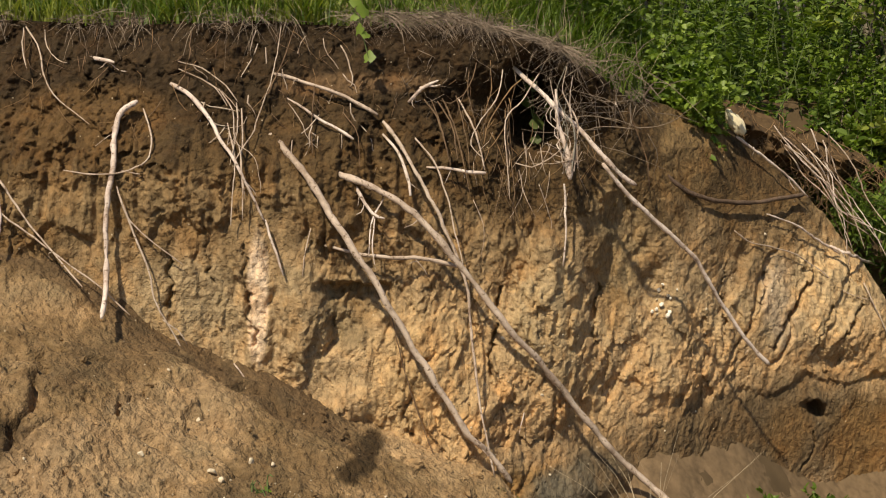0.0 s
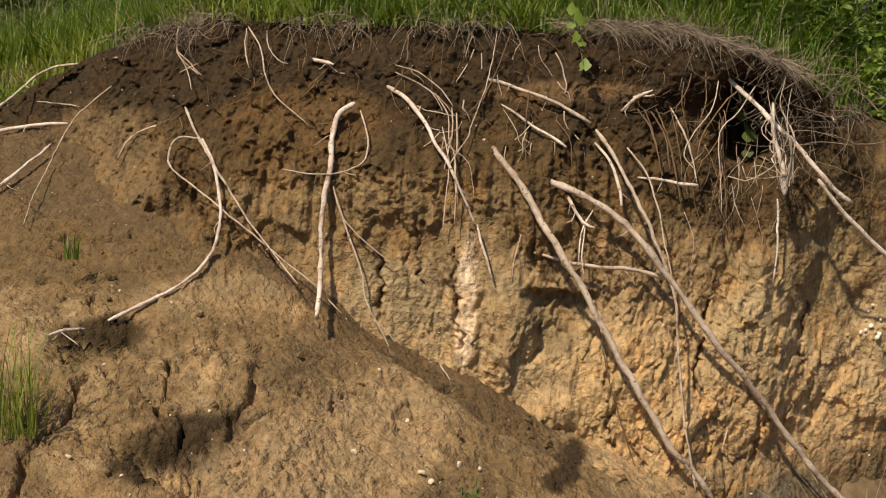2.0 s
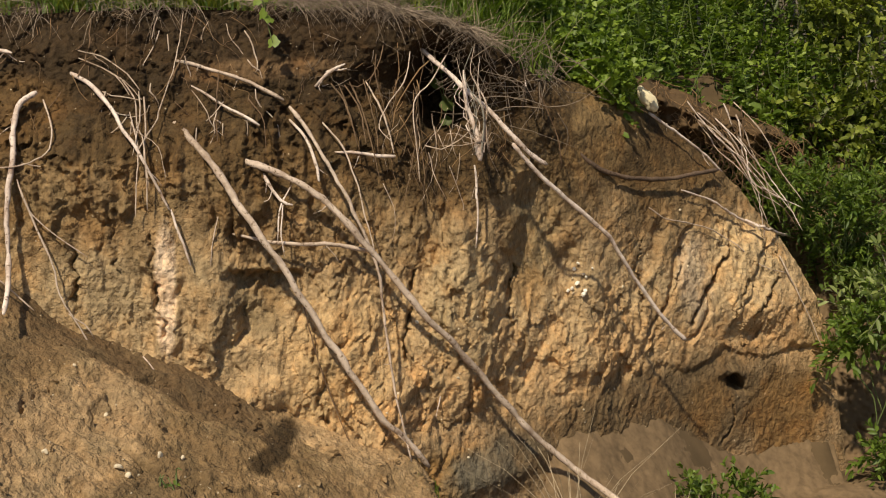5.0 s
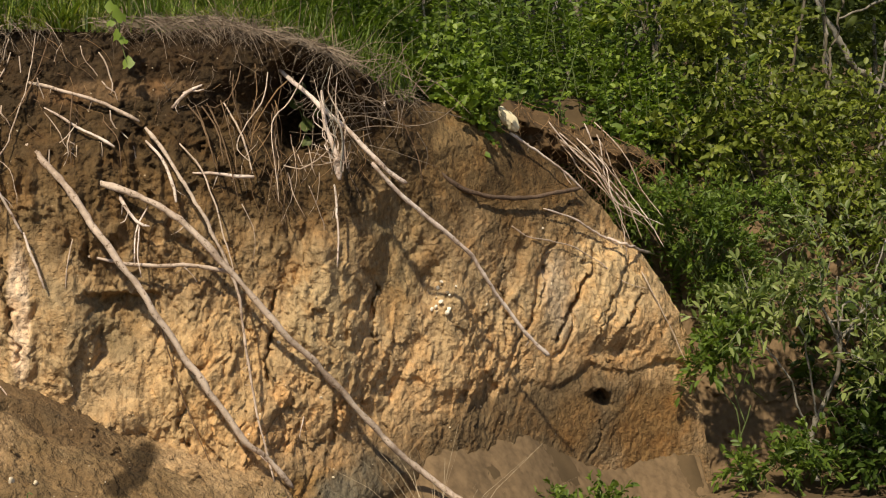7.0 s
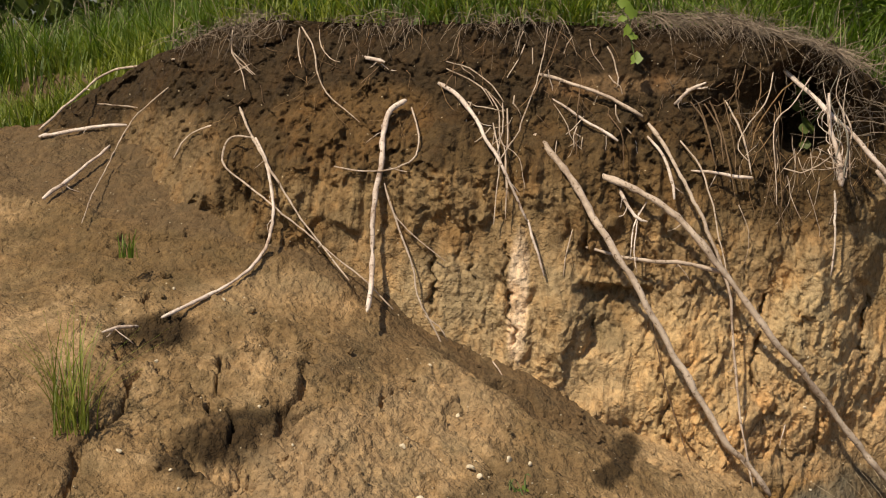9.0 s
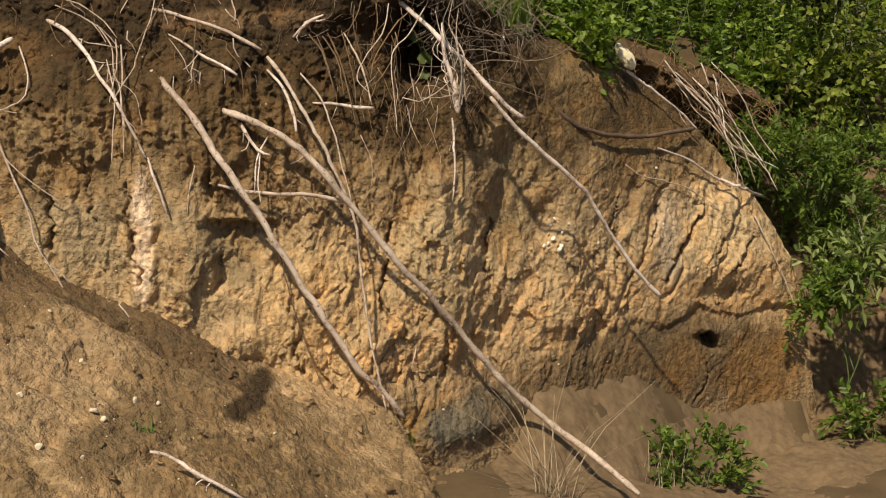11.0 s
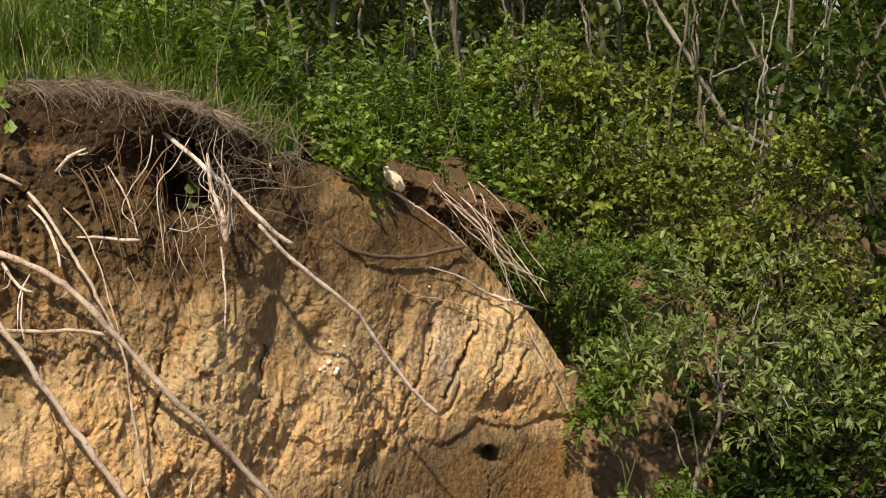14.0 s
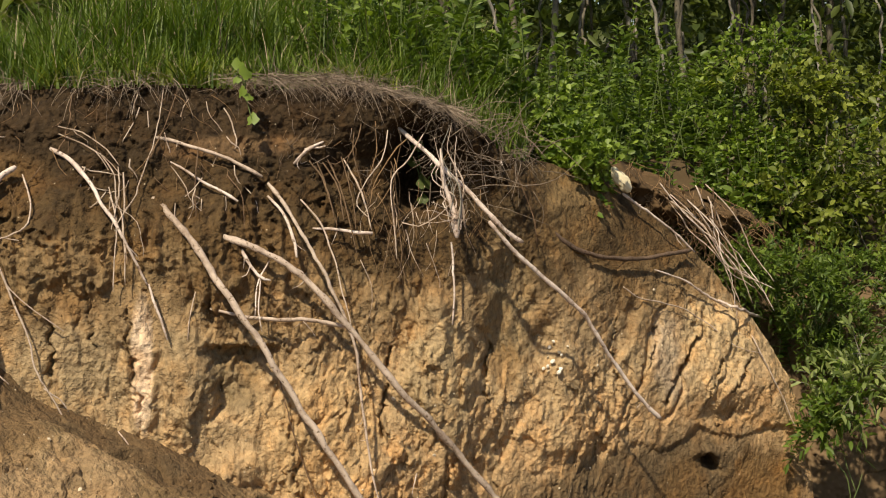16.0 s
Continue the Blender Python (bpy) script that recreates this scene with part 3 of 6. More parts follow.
    # the trodden slope of the spur is smoother
    out = out * (1 - 0.55 * smooth(0.26, 0.12, z + 0.1 * fbm(x * 4, z * 4, 3, 161)) * smooth(0.9, 1.2, x))   # washed foot of the spur
    return out * np.where(x > 0.75, 1 - 0.70 * smooth(0.98, 1.18, z) * smooth(0.8, 1.0, x), 1)


def dent(x, z, cx, cz, wx, wz, power=2.0):
    return np.exp(-(np.abs((x - cx) / wx) ** power + np.abs((z - cz) / wz) ** power))


# open joints of the face: their course, half width and depth
JOINTS = [(((1.76, 0.66), (1.70, 0.54), (1.63, 0.48), (1.55, 0.38)), 0.009, 0.10), (((1.90, 0.53), (1.85, 0.44), (1.78, 0.33)), 0.008, 0.07),
          (((2.07, 0.53), (2.03, 0.47), (1.95, 0.38)), 0.009, 0.08), (((1.54, 0.72), (1.51, 0.62), (1.45, 0.51)), 0.010, 0.06),
          (((1.33, 0.80), (1.30, 0.66), (1.31, 0.47)), 0.009, 0.06), (((1.82, -0.05), (1.80, -0.13), (1.73, -0.22)), 0.010, 0.06),
          (((-1.07, 1.02), (-1.05, 0.90), (-1.04, 0.78)), 0.011, 0.10), (((-0.765, 1.08), (-0.752, 0.95), (-0.755, 0.80), (-0.73, 0.68)), 0.008, 0.06),
          (((-0.13, 0.46), (-0.145, 0.38), (-0.13, 0.29)), 0.008, 0.06), (((0.05, 0.72), (0.04, 0.64), (0.03, 0.57)), 0.007, 0.05),
          (((0.25, 0.84), (0.22, 0.70), (0.19, 0.58), (0.20, 0.50)), 0.012, 0.11), (((0.67, 0.78), (0.655, 0.66), (0.66, 0.54)), 0.010, 0.09),
          (((-0.92, 1.06), (-0.90, 0.93)), 0.008, 0.06), (((0.10, 0.40), (0.08, 0.31), (0.10, 0.22)), 0.007, 0.05), (((0.45, 0.40), (0.47, 0.30), (0.44, 0.20)), 0.009, 0.06)]
LEDGE = curve_of((0.6, 0.40), (0.77, 0.35), (0.96, 0.31), (1.15, 0.23), (1.33, 0.24), (1.56, 0.20), (1.75, 0.24), (1.94, 0.22), (2.2, 0.19), (2.4, 0.05))


def features(x, z):
    """The hollows, lips, buttresses and slabs that stand on the face by themselves."""
    wx, wz = x + 0.06 * fbm(x * 10, z * 10, 4, 801), z + 0.05 * fbm(x * 10 + 9, z * 6, 4, 802)
    o = -0.46 * dent(x, z, 0.38, 1.55, 0.095, 0.17, 3)                      # black hollow under the sod
    o = o - 0.13 * dent(x, z, 0.50, 1.42, 0.24, 0.19)
    o = o + 0.10 * dent(x, z, 0.05, RIM(x) - 0.08, 0.34, 0.11, 3)         # sod lip
    o = o + (0.17 + 0.10 * fbm(x * 9, z * 9, 3, 95)) * dent(x, z, 0.50, RIM(x) - 0.02, 0.24, 0.085, 3)
    o = o - 0.07 * dent(wx, wz, 0.16, 1.50, 0.22, 0.12, 3) + 0.04 * dent(x, z, -0.02, 1.68, 0.16, 0.05)
    # shaded pocket with a flat roof, closed below by a slanting shoulder of ochre clay
    roof = smooth(0.925, 0.890, wz + 0.10 * (wx + 0.4)) * smooth(-0.475, -0.445, wx)
    shoulder = smooth(-0.02, 0.03, wz - 0.62 - 0.72 * (wx + 0.46))
    o = o - 0.080 * roof * shoulder * smooth(-0.14, -0.26, wx)
    o = o + 0.055 * dent(wx, wz, -0.14, 0.56, 0.20, 0.17, 3)
    # two buttresses that widen downwards, with a shaded recess between them
    for cx, peak, grow, foot, high in ((0.44, 1.14, 0.36, 0.34, 0.085), (1.02, 0.80, 0.50, 0.30, 0.065), (0.13, 0.52, 0.40, 0.12, 0.05)):
        half = 0.03 + grow * np.maximum(peak - wz, 0)
        o = o + high * np.clip(1.25 * (1 - np.abs(wx - cx) / half), 0, 1) ** 0.8 * smooth(peak, peak - 0.15, wz) * smooth(foot - 0.14, foot + 0.10, wz)
    o = o - 0.09 * dent(wx - 0.12 * (wz - 0.9), wz, 0.76, 0.93, 0.105, 0.30, 3)
    o = o - 0.05 * dent(wx, wz, 0.93, 0.76, 0.06, 0.07)                       # dark niche above the white stones
    # leaning slabs on the spur, each proud of the next
    slab = wx - 0.55 * (wz - 0.6)
    step = 0.060 * smooth(1.47, 1.50, slab) * smooth(1.75, 1.72, slab) + 0.080 * smooth(1.74, 1.77, slab) * smooth(1.99, 1.95, slab) + 0.065 * smooth(1.96, 2.00, slab)
    step = step + 0.05 * smooth(1.30, 1.33, slab) * smooth(1.48, 1.44, slab)
    o = o + (step - 0.03) * smooth(0.86, 0.72, wz + 0.3 * (wx - 1.8)) * smooth(LEDGE(x) - 0.03, LEDGE(x) + 0.28, wz) * smooth(1.22, 1.34, x)
    # ragged ledge: below it the foot of the bank is worn back
    under = smooth(LEDGE(x) + 0.015, LEDGE(x) - 0.030, wz + 0.09 * fbm(x * 6, z * 3, 4, 804)) * smooth(0.62, 0.9, x)
    o = o - under * (0.028 - 0.025 * smooth(0.02, -0.16, z - LEDGE(x))) * (0.35 + 1.1 * rough(x * 5.5, x * 0, 803))
    o = o - 0.05 * dent(wx, wz, 1.92, 0.27, 0.10, 0.05)
    o = o - 0.17 * dent(wx, wz, 1.80, 0.045, 0.050, 0.036, 3) + 0.03 * dent(wx, wz, 1.80, 0.10, 0.07, 0.025)   # burrow with a lip
    o = o + 0.05 * dent(wx, wz, -0.715, 0.84, 0.055, 0.25, 4) - 0.05 * dent(x, z, -0.75, 0.81, 0.012, 0.03)   # pale pillar with a hole
    o = o + 0.05 * dent(wx, wz, -0.55, 0.80, 0.085, 0.22, 4)
    o = o + 0.05 * dent(wx, wz, -0.38, 0.40, 0.10, 0.07, 3)
    o = o - 0.06 * dent(x, z, -1.95, 1.12, 0.10, 0.06) - 0.07 * dent(wx, wz, -1.84, 1.20, 0.10, 0.09, 3)
    o = o + 0.07 * dent(x, z, 0.56, -0.02, 0.22, 0.09, 2)                  # ledge of grey clay
    jx, jz = x + 0.034 * fbm(x * 24, z * 24, 4, 805), z + 0.03 * fbm(x * 24 + 5, z * 24, 4, 806)
    for line, wide, deep in JOINTS:
        d = np.full(x.shape, 9.0)
        for (ax, az), (bx, bz) in zip(line[:-1], line[1:]):
            t = np.clip(((jx - ax) * (bx - ax) + (jz - az) * (bz - az)) / ((bx - ax) ** 2 + (bz - az) ** 2), 0, 1)
            d = np.minimum(d, np.hypot(jx - ax - t * (bx - ax), jz - az - t * (bz - az)))
        gap = wide * (0.15 + 1.0 * rough(x * 13, z * 13, 807))
        o = o - 0.6 * deep * np.exp(-(d / gap) ** 2)
    return o


def bank():
    cols, rows, back = 1120, 540, 26
    x = np.linspace(-3.4, 2.58, cols)
    v = np.linspace(0, 1, rows)[:, None]
    rim = RIM(x)
    rim = rim + 0.025 * fbm(x * 6, x * 0 + 2, 3, 90)
    z = -1.0 + (rim + 1.0) * v
    xx = np.broadcast_to(x, z.shape)
    out = relief(xx, z) + features(xx, z)
    pad = np.pad(out, 1, mode="edge")                                     # worn edges
    soft = (pad[:-2] + 2 * pad[1:-1] + pad[2:]) / 4
    out = 0.78 * out + 0.22 * (soft[:, :-2] + 2 * soft[:, 1:-1] + soft[:, 2:]) / 4
    y = face_y(xx, z) - out
    round_over = smooth(0.95, 1.0, v)
    y = y + round_over * 0.03
    # sideways play, so that clods are not all drawn straight out
    xs = xx + 0.012 * fbm(xx * 18, z * 18, 3, 120)
    zs = z + 0.014 * fbm(xx * 16 + 7, z * 16, 3, 130) * smooth(0, 0.1, v)
    front = np.stack([xs, y, zs], -1)
    s = np.linspace(0, 1, back)[1:, None] ** 1.3
    yb = y[-1] + s * 0.9
    zb = rim + 0.05 * s + 0.02 * fbm(np.broadcast_to(x, yb.shape) * 8, yb * 8, 3, 140) * np.minimum(1, s * 6) - 0.35 * s ** 2 * smooth(0.5, 1.2, x)
    top = np.stack([np.broadcast_to(x, yb.shape), yb, zb], -1)
    verts = np.vstack([front.reshape(-1, 3), top.reshape(-1, 3)])
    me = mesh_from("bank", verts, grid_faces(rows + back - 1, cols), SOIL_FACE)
    return tagged(new("bank_face", me), "eroded earth bank, dark topsoil over cracked tan clay", "bank", kind="structure")


def heap():
    nx, ny = 860, 620
    x, y = np.linspace(-3.3, 1.0, nx)[None], np.linspace(2.6, 5.9, ny)[:, None]
    x, y = np.broadcast_arrays(x, y)
    z = heap_z(x, y) - 1.0 * smooth(3.2, 2.65, y + 0.3 * fbm(x * 2, y * 2, 3, 215)) - 1.0 * smooth(-2.75, -3.25, x + 0.3 * fbm(x * 2 + 9, y * 2, 3, 216)) * smooth(5.4, 4.6, y)
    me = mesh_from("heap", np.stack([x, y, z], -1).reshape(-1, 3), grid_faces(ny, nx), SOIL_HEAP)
    return tagged(new("soil_heap", me), "slumped heap of cracked brown soil against the bank", "soil heap", kind="structure")


CRACKS = [((-1.885, 4.40), (-1.89, 4.33), (-1.86, 4.24), (-1.875, 4.16), (-1.90, 4.13)), ((-1.89, 4.10), (-1.905, 4.03)), ((-1.915, 3.99), (-1.90, 3.90), (-1.93, 3.83), (-1.90, 3.76)),
          ((-1.64, 4.66), (-1.68, 4.64), (-1.645, 4.50), (-1.63, 4.42), (-1.65, 4.36), (-1.63, 4.33)), ((-1.36, 4.72), (-1.39, 4.66), (-1.35, 4.60), (-1.36, 4.54), (-1.40, 4.46), (-1.38, 4.40), (-1.40, 4.34)),
          ((-2.04, 4.93), (-2.04, 4.82)), ((-1.56, 4.37), (-1.53, 4.30), (-1.51, 4.23)), ((-1.20, 4.95), (-1.32, 4.86), (-1.5, 4.9)), ((-1.36, 4.54), (-1.28, 4.62)), ((-1.24, 4.52), (-1.31, 4.46), (-1.34, 4.40)),
          ((-1.97, 4.85), (-1.90, 4.78), (-1.94, 4.72)), ((-1.52, 4.70), (-1.62, 4.66)), ((-2.02, 4.52), (-1.99, 4.44)), ((-1.06, 4.86), (-1.12, 4.74), (-1.10, 4.66))]
CRACK_WIDTH = (0.012, 0.010, 0.016, 0.011, 0.017, 0.012, 0.009, 0.008, 0.010, 0.010, 0.009, 0.008, 0.008, 0.008)


def heap_z(x, y):
    z = mound_z(x, y) + 0.075 * fbm(x * 1.6, y * 1.6, 3, 200) + 0.036 * fbm(x * 5, y * 5, 3, 240)
    cx, cy = x + 0.045 * fbm(x * 12, y * 12, 4, 207), y + 0.035 * fbm(x * 12 + 7, y * 12, 4, 208)
    for line, wide in zip(CRACKS, CRACK_WIDTH):
        d = np.full(x.shape, 9.0)
        for (ax, ay), (bx, by) in zip(line[:-1], line[1:]):
            t = np.clip(((cx - ax) * (bx - ax) + (cy - ay) * (by - ay)) / ((bx - ax) ** 2 + (by - ay) ** 2), 0, 1)
            d = np.minimum(d, np.hypot(cx - ax - t * (bx - ax), cy - ay - t * (by - ay)))
        gap = wide * (0.50 + 1.0 * rough(x * 17, y * 17, 205))
        z = z - 0.065 * np.exp(-(d / gap) ** 4)
    # a dry crust that breaks into plates, crumbling in drifts of clods
    crumbly = smooth(0.41, 0.60, 0.6 * rough(x * 2.6 + 0.9 * y, y * 3.4 - 0.8 * x, 260) + 0.4 * rough(x * 6.5, y * 6.5, 261)) * (1 - 0.75 * smooth(5.0, 5.1, y + 0.15 * (x + 0.57)))
    h, e, own = blocks(x, y, 0.12, 0.10, 0.016, 0.16, 210, 0.9)
    plates = smooth(0.50, 0.62, rough(x * 3.1, y * 3.1, 262))
    z = z + 0.8 * h - plates * 0.020 * np.exp(-(e / 0.032) ** 2) * (own > 0.30)
    wob = 0.7 * fbm(x * 15, y * 15, 2, 281)
    f1, f2, own1 = cells(x * 15 + wob, y * 16 + wob, 220)
    g1, g2, own2 = cells(x * 33 + wob, y * 34, 230)
    k1, k2, own3 = cells(x * 66, y * 62 + wob, 235)
    z = z + crumbly * (0.060 * np.maximum(0, 0.55 - f1) * own1 ** 2 + 0.034 * np.maximum(0, 0.56 - g1) * own2 ** 1.6) + (0.009 + 0.012 * crumbly) * np.maximum(0, 0.6 - k1) * own3
    z = z + 0.007 * fbm(x * 30, y * 30, 3, 245)
    # small steps where the crust has slipped
    sx, sy = x + 0.06 * fbm(x * 9, y * 9, 4, 201), y + 0.05 * fbm(x * 9 + 7, y * 9, 4, 202)
    slip = fbm(sx * 1.8, sy * 4.2, 4, 295)
    z = z - 0.042 * smooth(0.0, 0.02, slip) * smooth(0.28, 0.02, slip) * smooth(0.45, 0.62, rough(x * 2.9, y * 2.9, 296))
    # two slumped pits of crumbs, where the heap's colour is darkest
    pit = np.exp(-(((sx + 1.50) / 0.21) ** 2 + ((sy - 4.14) / 0.10) ** 2)) + np.exp(-(((sx + 1.93) / 0.15) ** 2 + ((sy - 4.64) / 0.07) ** 2)) + 0.7 * np.exp(-(((sx + 1.22) / 0.10) ** 2 + ((sy - 4.30) / 0.07) ** 2))
    return z + np.minimum(pit, 1) * (0.10 * fbm(x * 14, y * 14, 3, 270) + 0.07 * np.maximum(0, 0.6 - g1) + 0.05 * np.maximum(0, 0.5 - f1) - 0.05)


def land():
    """The ground, one sheet to the horizon, finer where the camera looks."""
    gx = np.concatenate([-np.geomspace(900, 7, 40), np.linspace(-6.5, 7.5, 260), np.geomspace(8, 900, 40)])
    gy = np.concatenate([-np.geomspace(900, 2, 30), np.linspace(-1, 12, 240), np.geomspace(12.5, 1500, 50)])
    x, y = np.meshgrid(gx, gy)
    near = smooth(14, 8, np.hypot(x, y - 5))
    z = ground_z(x, y) + near * (0.05 * fbm(x * 2, y * 2, 4, 300) + 0.012 * fbm(x * 14, y * 14, 3, 310))
    me = mesh_from("land", np.stack([x, y, z], -1).reshape(-1, 3), grid_faces(len(gy), len(gx)), SOIL_LAND)
    return tagged(new("ground", me), "brown bare soil and leaf litter under the plants", "ground", kind="structure")


def debris():
    """The fan of crumbled soil along the gully below the spur."""
    nx, ny = 300, 260
    x, y = np.meshgrid(np.linspace(0.55, 2.9, nx), np.linspace(4.7, 7.0, ny))
    h, e, own = blocks(x, y, 0.09, 0.09, 0.020, 0.4, 510, 0.6)
    h2, e2, own2 = blocks(x, y, 0.03, 0.03, 0.014, 0.7, 520, 0.6)
    z = ground_z(x, y) + 0.02 + 0.15 * h + 0.4 * h2 + 0.04 * fbm(x * 5, y * 5, 3, 530)
    edge = smooth(0.0, 0.15, x - 0.55) * smooth(0.0, 0.2, y - 4.7) * smooth(2.9, 2.7, x) - 1
    me = mesh_from("debris", np.stack([x, y, z + 0.12 * edge], -1).reshape(-1, 3), grid_faces(ny, nx), plain_grain("fan_earth", (0.185, 0.124, 0.067), 0.05, 0.95, 0.6))
    return tagged(new("debris_fan", me), "fan of crumbled brown soil below the spur", "soil", kind="structure")


def soil_slope():
    """Bare soil running down past the end of the spur."""
    nx, nz = 200, 230
    x, z = np.meshgrid(np.linspace(2.05, 3.7, nx), np.linspace(-0.95, 0.95, nz))
    h, e, own = blocks(x, z, 0.13, 0.10, 0.05, 0.4, 540, 0.7)
    f1, f2, own1 = cells(x * 34, z * 30, 550)
    y = 7.32 + 0.52 * z + 0.12 * (x - 2.3) + 0.5 * smooth(0.6, 0.95, z) - 0.6 * h - 0.03 * np.maximum(0, 0.6 - f1) * own1 - 0.10 * fbm(x * 4, z * 4, 4, 560)
    me = mesh_from("slope", np.stack([x, y, z], -1).reshape(-1, 3), grid_faces(nz, nx), plain_grain("slope_earth", (0.155, 0.103, 0.056), 0.07, 0.95, 0.5))
    return tagged(new("soil_slope", me), "bare brown soil slope between spur and bushes", "slope", kind="structure")


SOIL_LAND = plain_grain("woodland_soil", (0.125, 0.084, 0.043), 0.25, 0.95, 0.55)
bank()
heap()
land()
debris()
soil_slope()


# ---------------------------------------------------------------- roots and branches on the bank
def root(kind, label, mat, r0, r1, points, wander=0.005):
    """A root with its knots and side fibres."""
    seed = int(abs(points[0][0]) * 1000) % 997
    ob = new(kind, tubes_mesh(kind, [(points, r0, r1, wander, seed)], mat, 8 if r0 > 0.0055 else 6))
    tagged(ob, label, kind if kind != "pole" else "root", "roots and branches on the bank")
    rng = np.random.RandomState(seed)
    line = along(points, 24)
    for k in range(2 if r0 > 0.0055 else 0):
        a = line[rng.randint(4, 20)]
        d = np.array([rng.uniform(-1, 1), rng.uniform(-0.2, 0.5), -rng.uniform(0.3, 1.2)])
        d *= rng.uniform(0.03, 0.09) / np.linalg.norm(d)
        part("rootlet", tubes_mesh("rootlet", [((a, a + d * 0.5 + 0.01 * rng.randn(3), a + d), 0.0028, 0.0012, 0.002, seed + k)], mat, 5), ob)
    return ob


root("root", "thick pale peeled root standing upright before the bank", ROOT_PALE, 0.0118, 0.0089,
     [(-1.202, 5.564, 1.606), (-1.252, 5.518, 1.569), (-1.270, 5.459, 1.494), (-1.259, 5.376, 1.380), (-1.274, 5.332, 1.273), (-1.278, 5.300, 1.145), (-1.272, 5.247, 0.999), (-1.252, 5.142, 0.920), (-1.231, 4.980, 0.860)])
root("pole", "long straight pale root leaning down across the bank", ROOT_TAN, 0.0150, 0.0105,
     [(-0.704, 5.604, 1.483), (-0.620, 5.528, 1.420), (-0.503, 5.440, 1.284), (-0.397, 5.376, 1.124), (-0.270, 5.344, 0.936), (-0.131, 5.340, 0.688), (-0.015, 5.336, 0.505), (0.102, 5.348, 0.315), (0.184, 5.380, 0.230), (0.274, 5.416, 0.097)])
root("pole", "longest bent tan root running down to the gully", ROOT_TAN, 0.0130, 0.0135,
     [(-0.524, 5.556, 1.353), (-0.421, 5.543, 1.324), (-0.290, 5.524, 1.278), (-0.171, 5.512, 1.210), (-0.053, 5.508, 1.107), (0.074, 5.516, 0.952), (0.247, 5.532, 0.721), (0.382, 5.584, 0.565), (0.499, 5.653, 0.414), (0.630, 5.702, 0.239), (0.703, 5.732, 0.142), (0.826, 5.768, 0.015), (0.958, 5.766, -0.097), (1.060, 5.653, -0.151), (1.227, 5.412, -0.252)])
root("root", "stout pale broken root jutting from the sod hollow", ROOT_PALE, 0.0096, 0.0096,
     [(0.288, 6.024, 1.735), (0.375, 5.936, 1.654), (0.487, 5.876, 1.546), (0.599, 5.844, 1.441), (0.677, 5.816, 1.348), (0.749, 5.836, 1.279), (0.805, 5.852, 1.243)])
root("root", "long pale root hanging free beside the spur", ROOT_PALE, 0.0100, 0.0088,
     [(0.661, 5.820, 1.336), (0.762, 5.852, 1.213), (0.886, 5.904, 1.096), (1.038, 5.955, 0.963), (1.117, 5.992, 0.857), (1.211, 6.039, 0.709), (1.307, 6.079, 0.571), (1.389, 6.111, 0.472), (1.456, 6.136, 0.407)])
root("root", "level stubby pale root poking from the clay", ROOT_TAN, 0.0059, 0.0096,
     [(-0.464, 5.460, 1.050), (-0.340, 5.468, 1.021), (-0.188, 5.484, 0.994), (-0.058, 5.524, 0.979), (0.074, 5.568, 0.945)])
root("root", "long tan root bowed out of the topsoil", ROOT_TAN, 0.0067, 0.0074,
     [(-0.698, 5.728, 1.712), (-0.555, 5.724, 1.679), (-0.416, 5.721, 1.626), (-0.265, 5.712, 1.545)])
root("root", "long thin tan root trailing to the foot of the bank", ROOT_TAN, 0.0081, 0.0044,
     [(-0.242, 5.700, 1.519), (-0.182, 5.651, 1.445), (-0.111, 5.596, 1.329), (-0.040, 5.564, 1.200), (0.021, 5.543, 1.071), (0.095, 5.513, 0.875), (0.111, 5.479, 0.725), (0.128, 5.440, 0.553), (0.158, 5.404, 0.359), (0.204, 5.380, 0.135)])
root("root", "short straight pale root in the topsoil", ROOT_PALE, 0.0037, 0.0067,
     [(-0.642, 5.688, 1.622), (-0.547, 5.648, 1.570), (-0.454, 5.624, 1.513), (-0.356, 5.600, 1.455)])
root("root", "pale forked root with a bent neck", ROOT_PALE, 0.0089, 0.0044,
     [(-1.083, 5.644, 1.673), (-0.995, 5.578, 1.629), (-0.916, 5.512, 1.545), (-0.850, 5.440, 1.453), (-0.787, 5.388, 1.361), (-0.728, 5.376, 1.244), (-0.688, 5.372, 1.162)])
root("root", "pale root end hanging over the clay", ROOT_PALE, 0.0052, 0.0052,
     [(-0.684, 5.380, 1.161), (-0.656, 5.360, 1.072), (-0.614, 5.336, 0.952)])
root("root", "short curved pale root", ROOT_PALE, 0.0059, 0.0074,
     [(-0.244, 5.712, 1.466), (-0.180, 5.656, 1.400), (-0.143, 5.608, 1.304), (-0.129, 5.572, 1.232)])
root("root", "short hooked pale root", ROOT_PALE, 0.0074, 0.0059,
     [(-0.354, 5.556, 1.285), (-0.317, 5.512, 1.219), (-0.270, 5.496, 1.167), (-0.230, 5.496, 1.151)])
root("root", "short level cut root", ROOT_PALE, 0.0059, 0.0081,
     [(-0.069, 5.720, 1.331), (0.049, 5.720, 1.321), (0.175, 5.736, 1.305)])
root("root", "thin reddish root joining the cut one", ROOT_TAN, 0.0044, 0.0037,
     [(0.062, 5.912, 1.602), (0.114, 5.840, 1.508), (0.150, 5.792, 1.421), (0.170, 5.740, 1.319)])
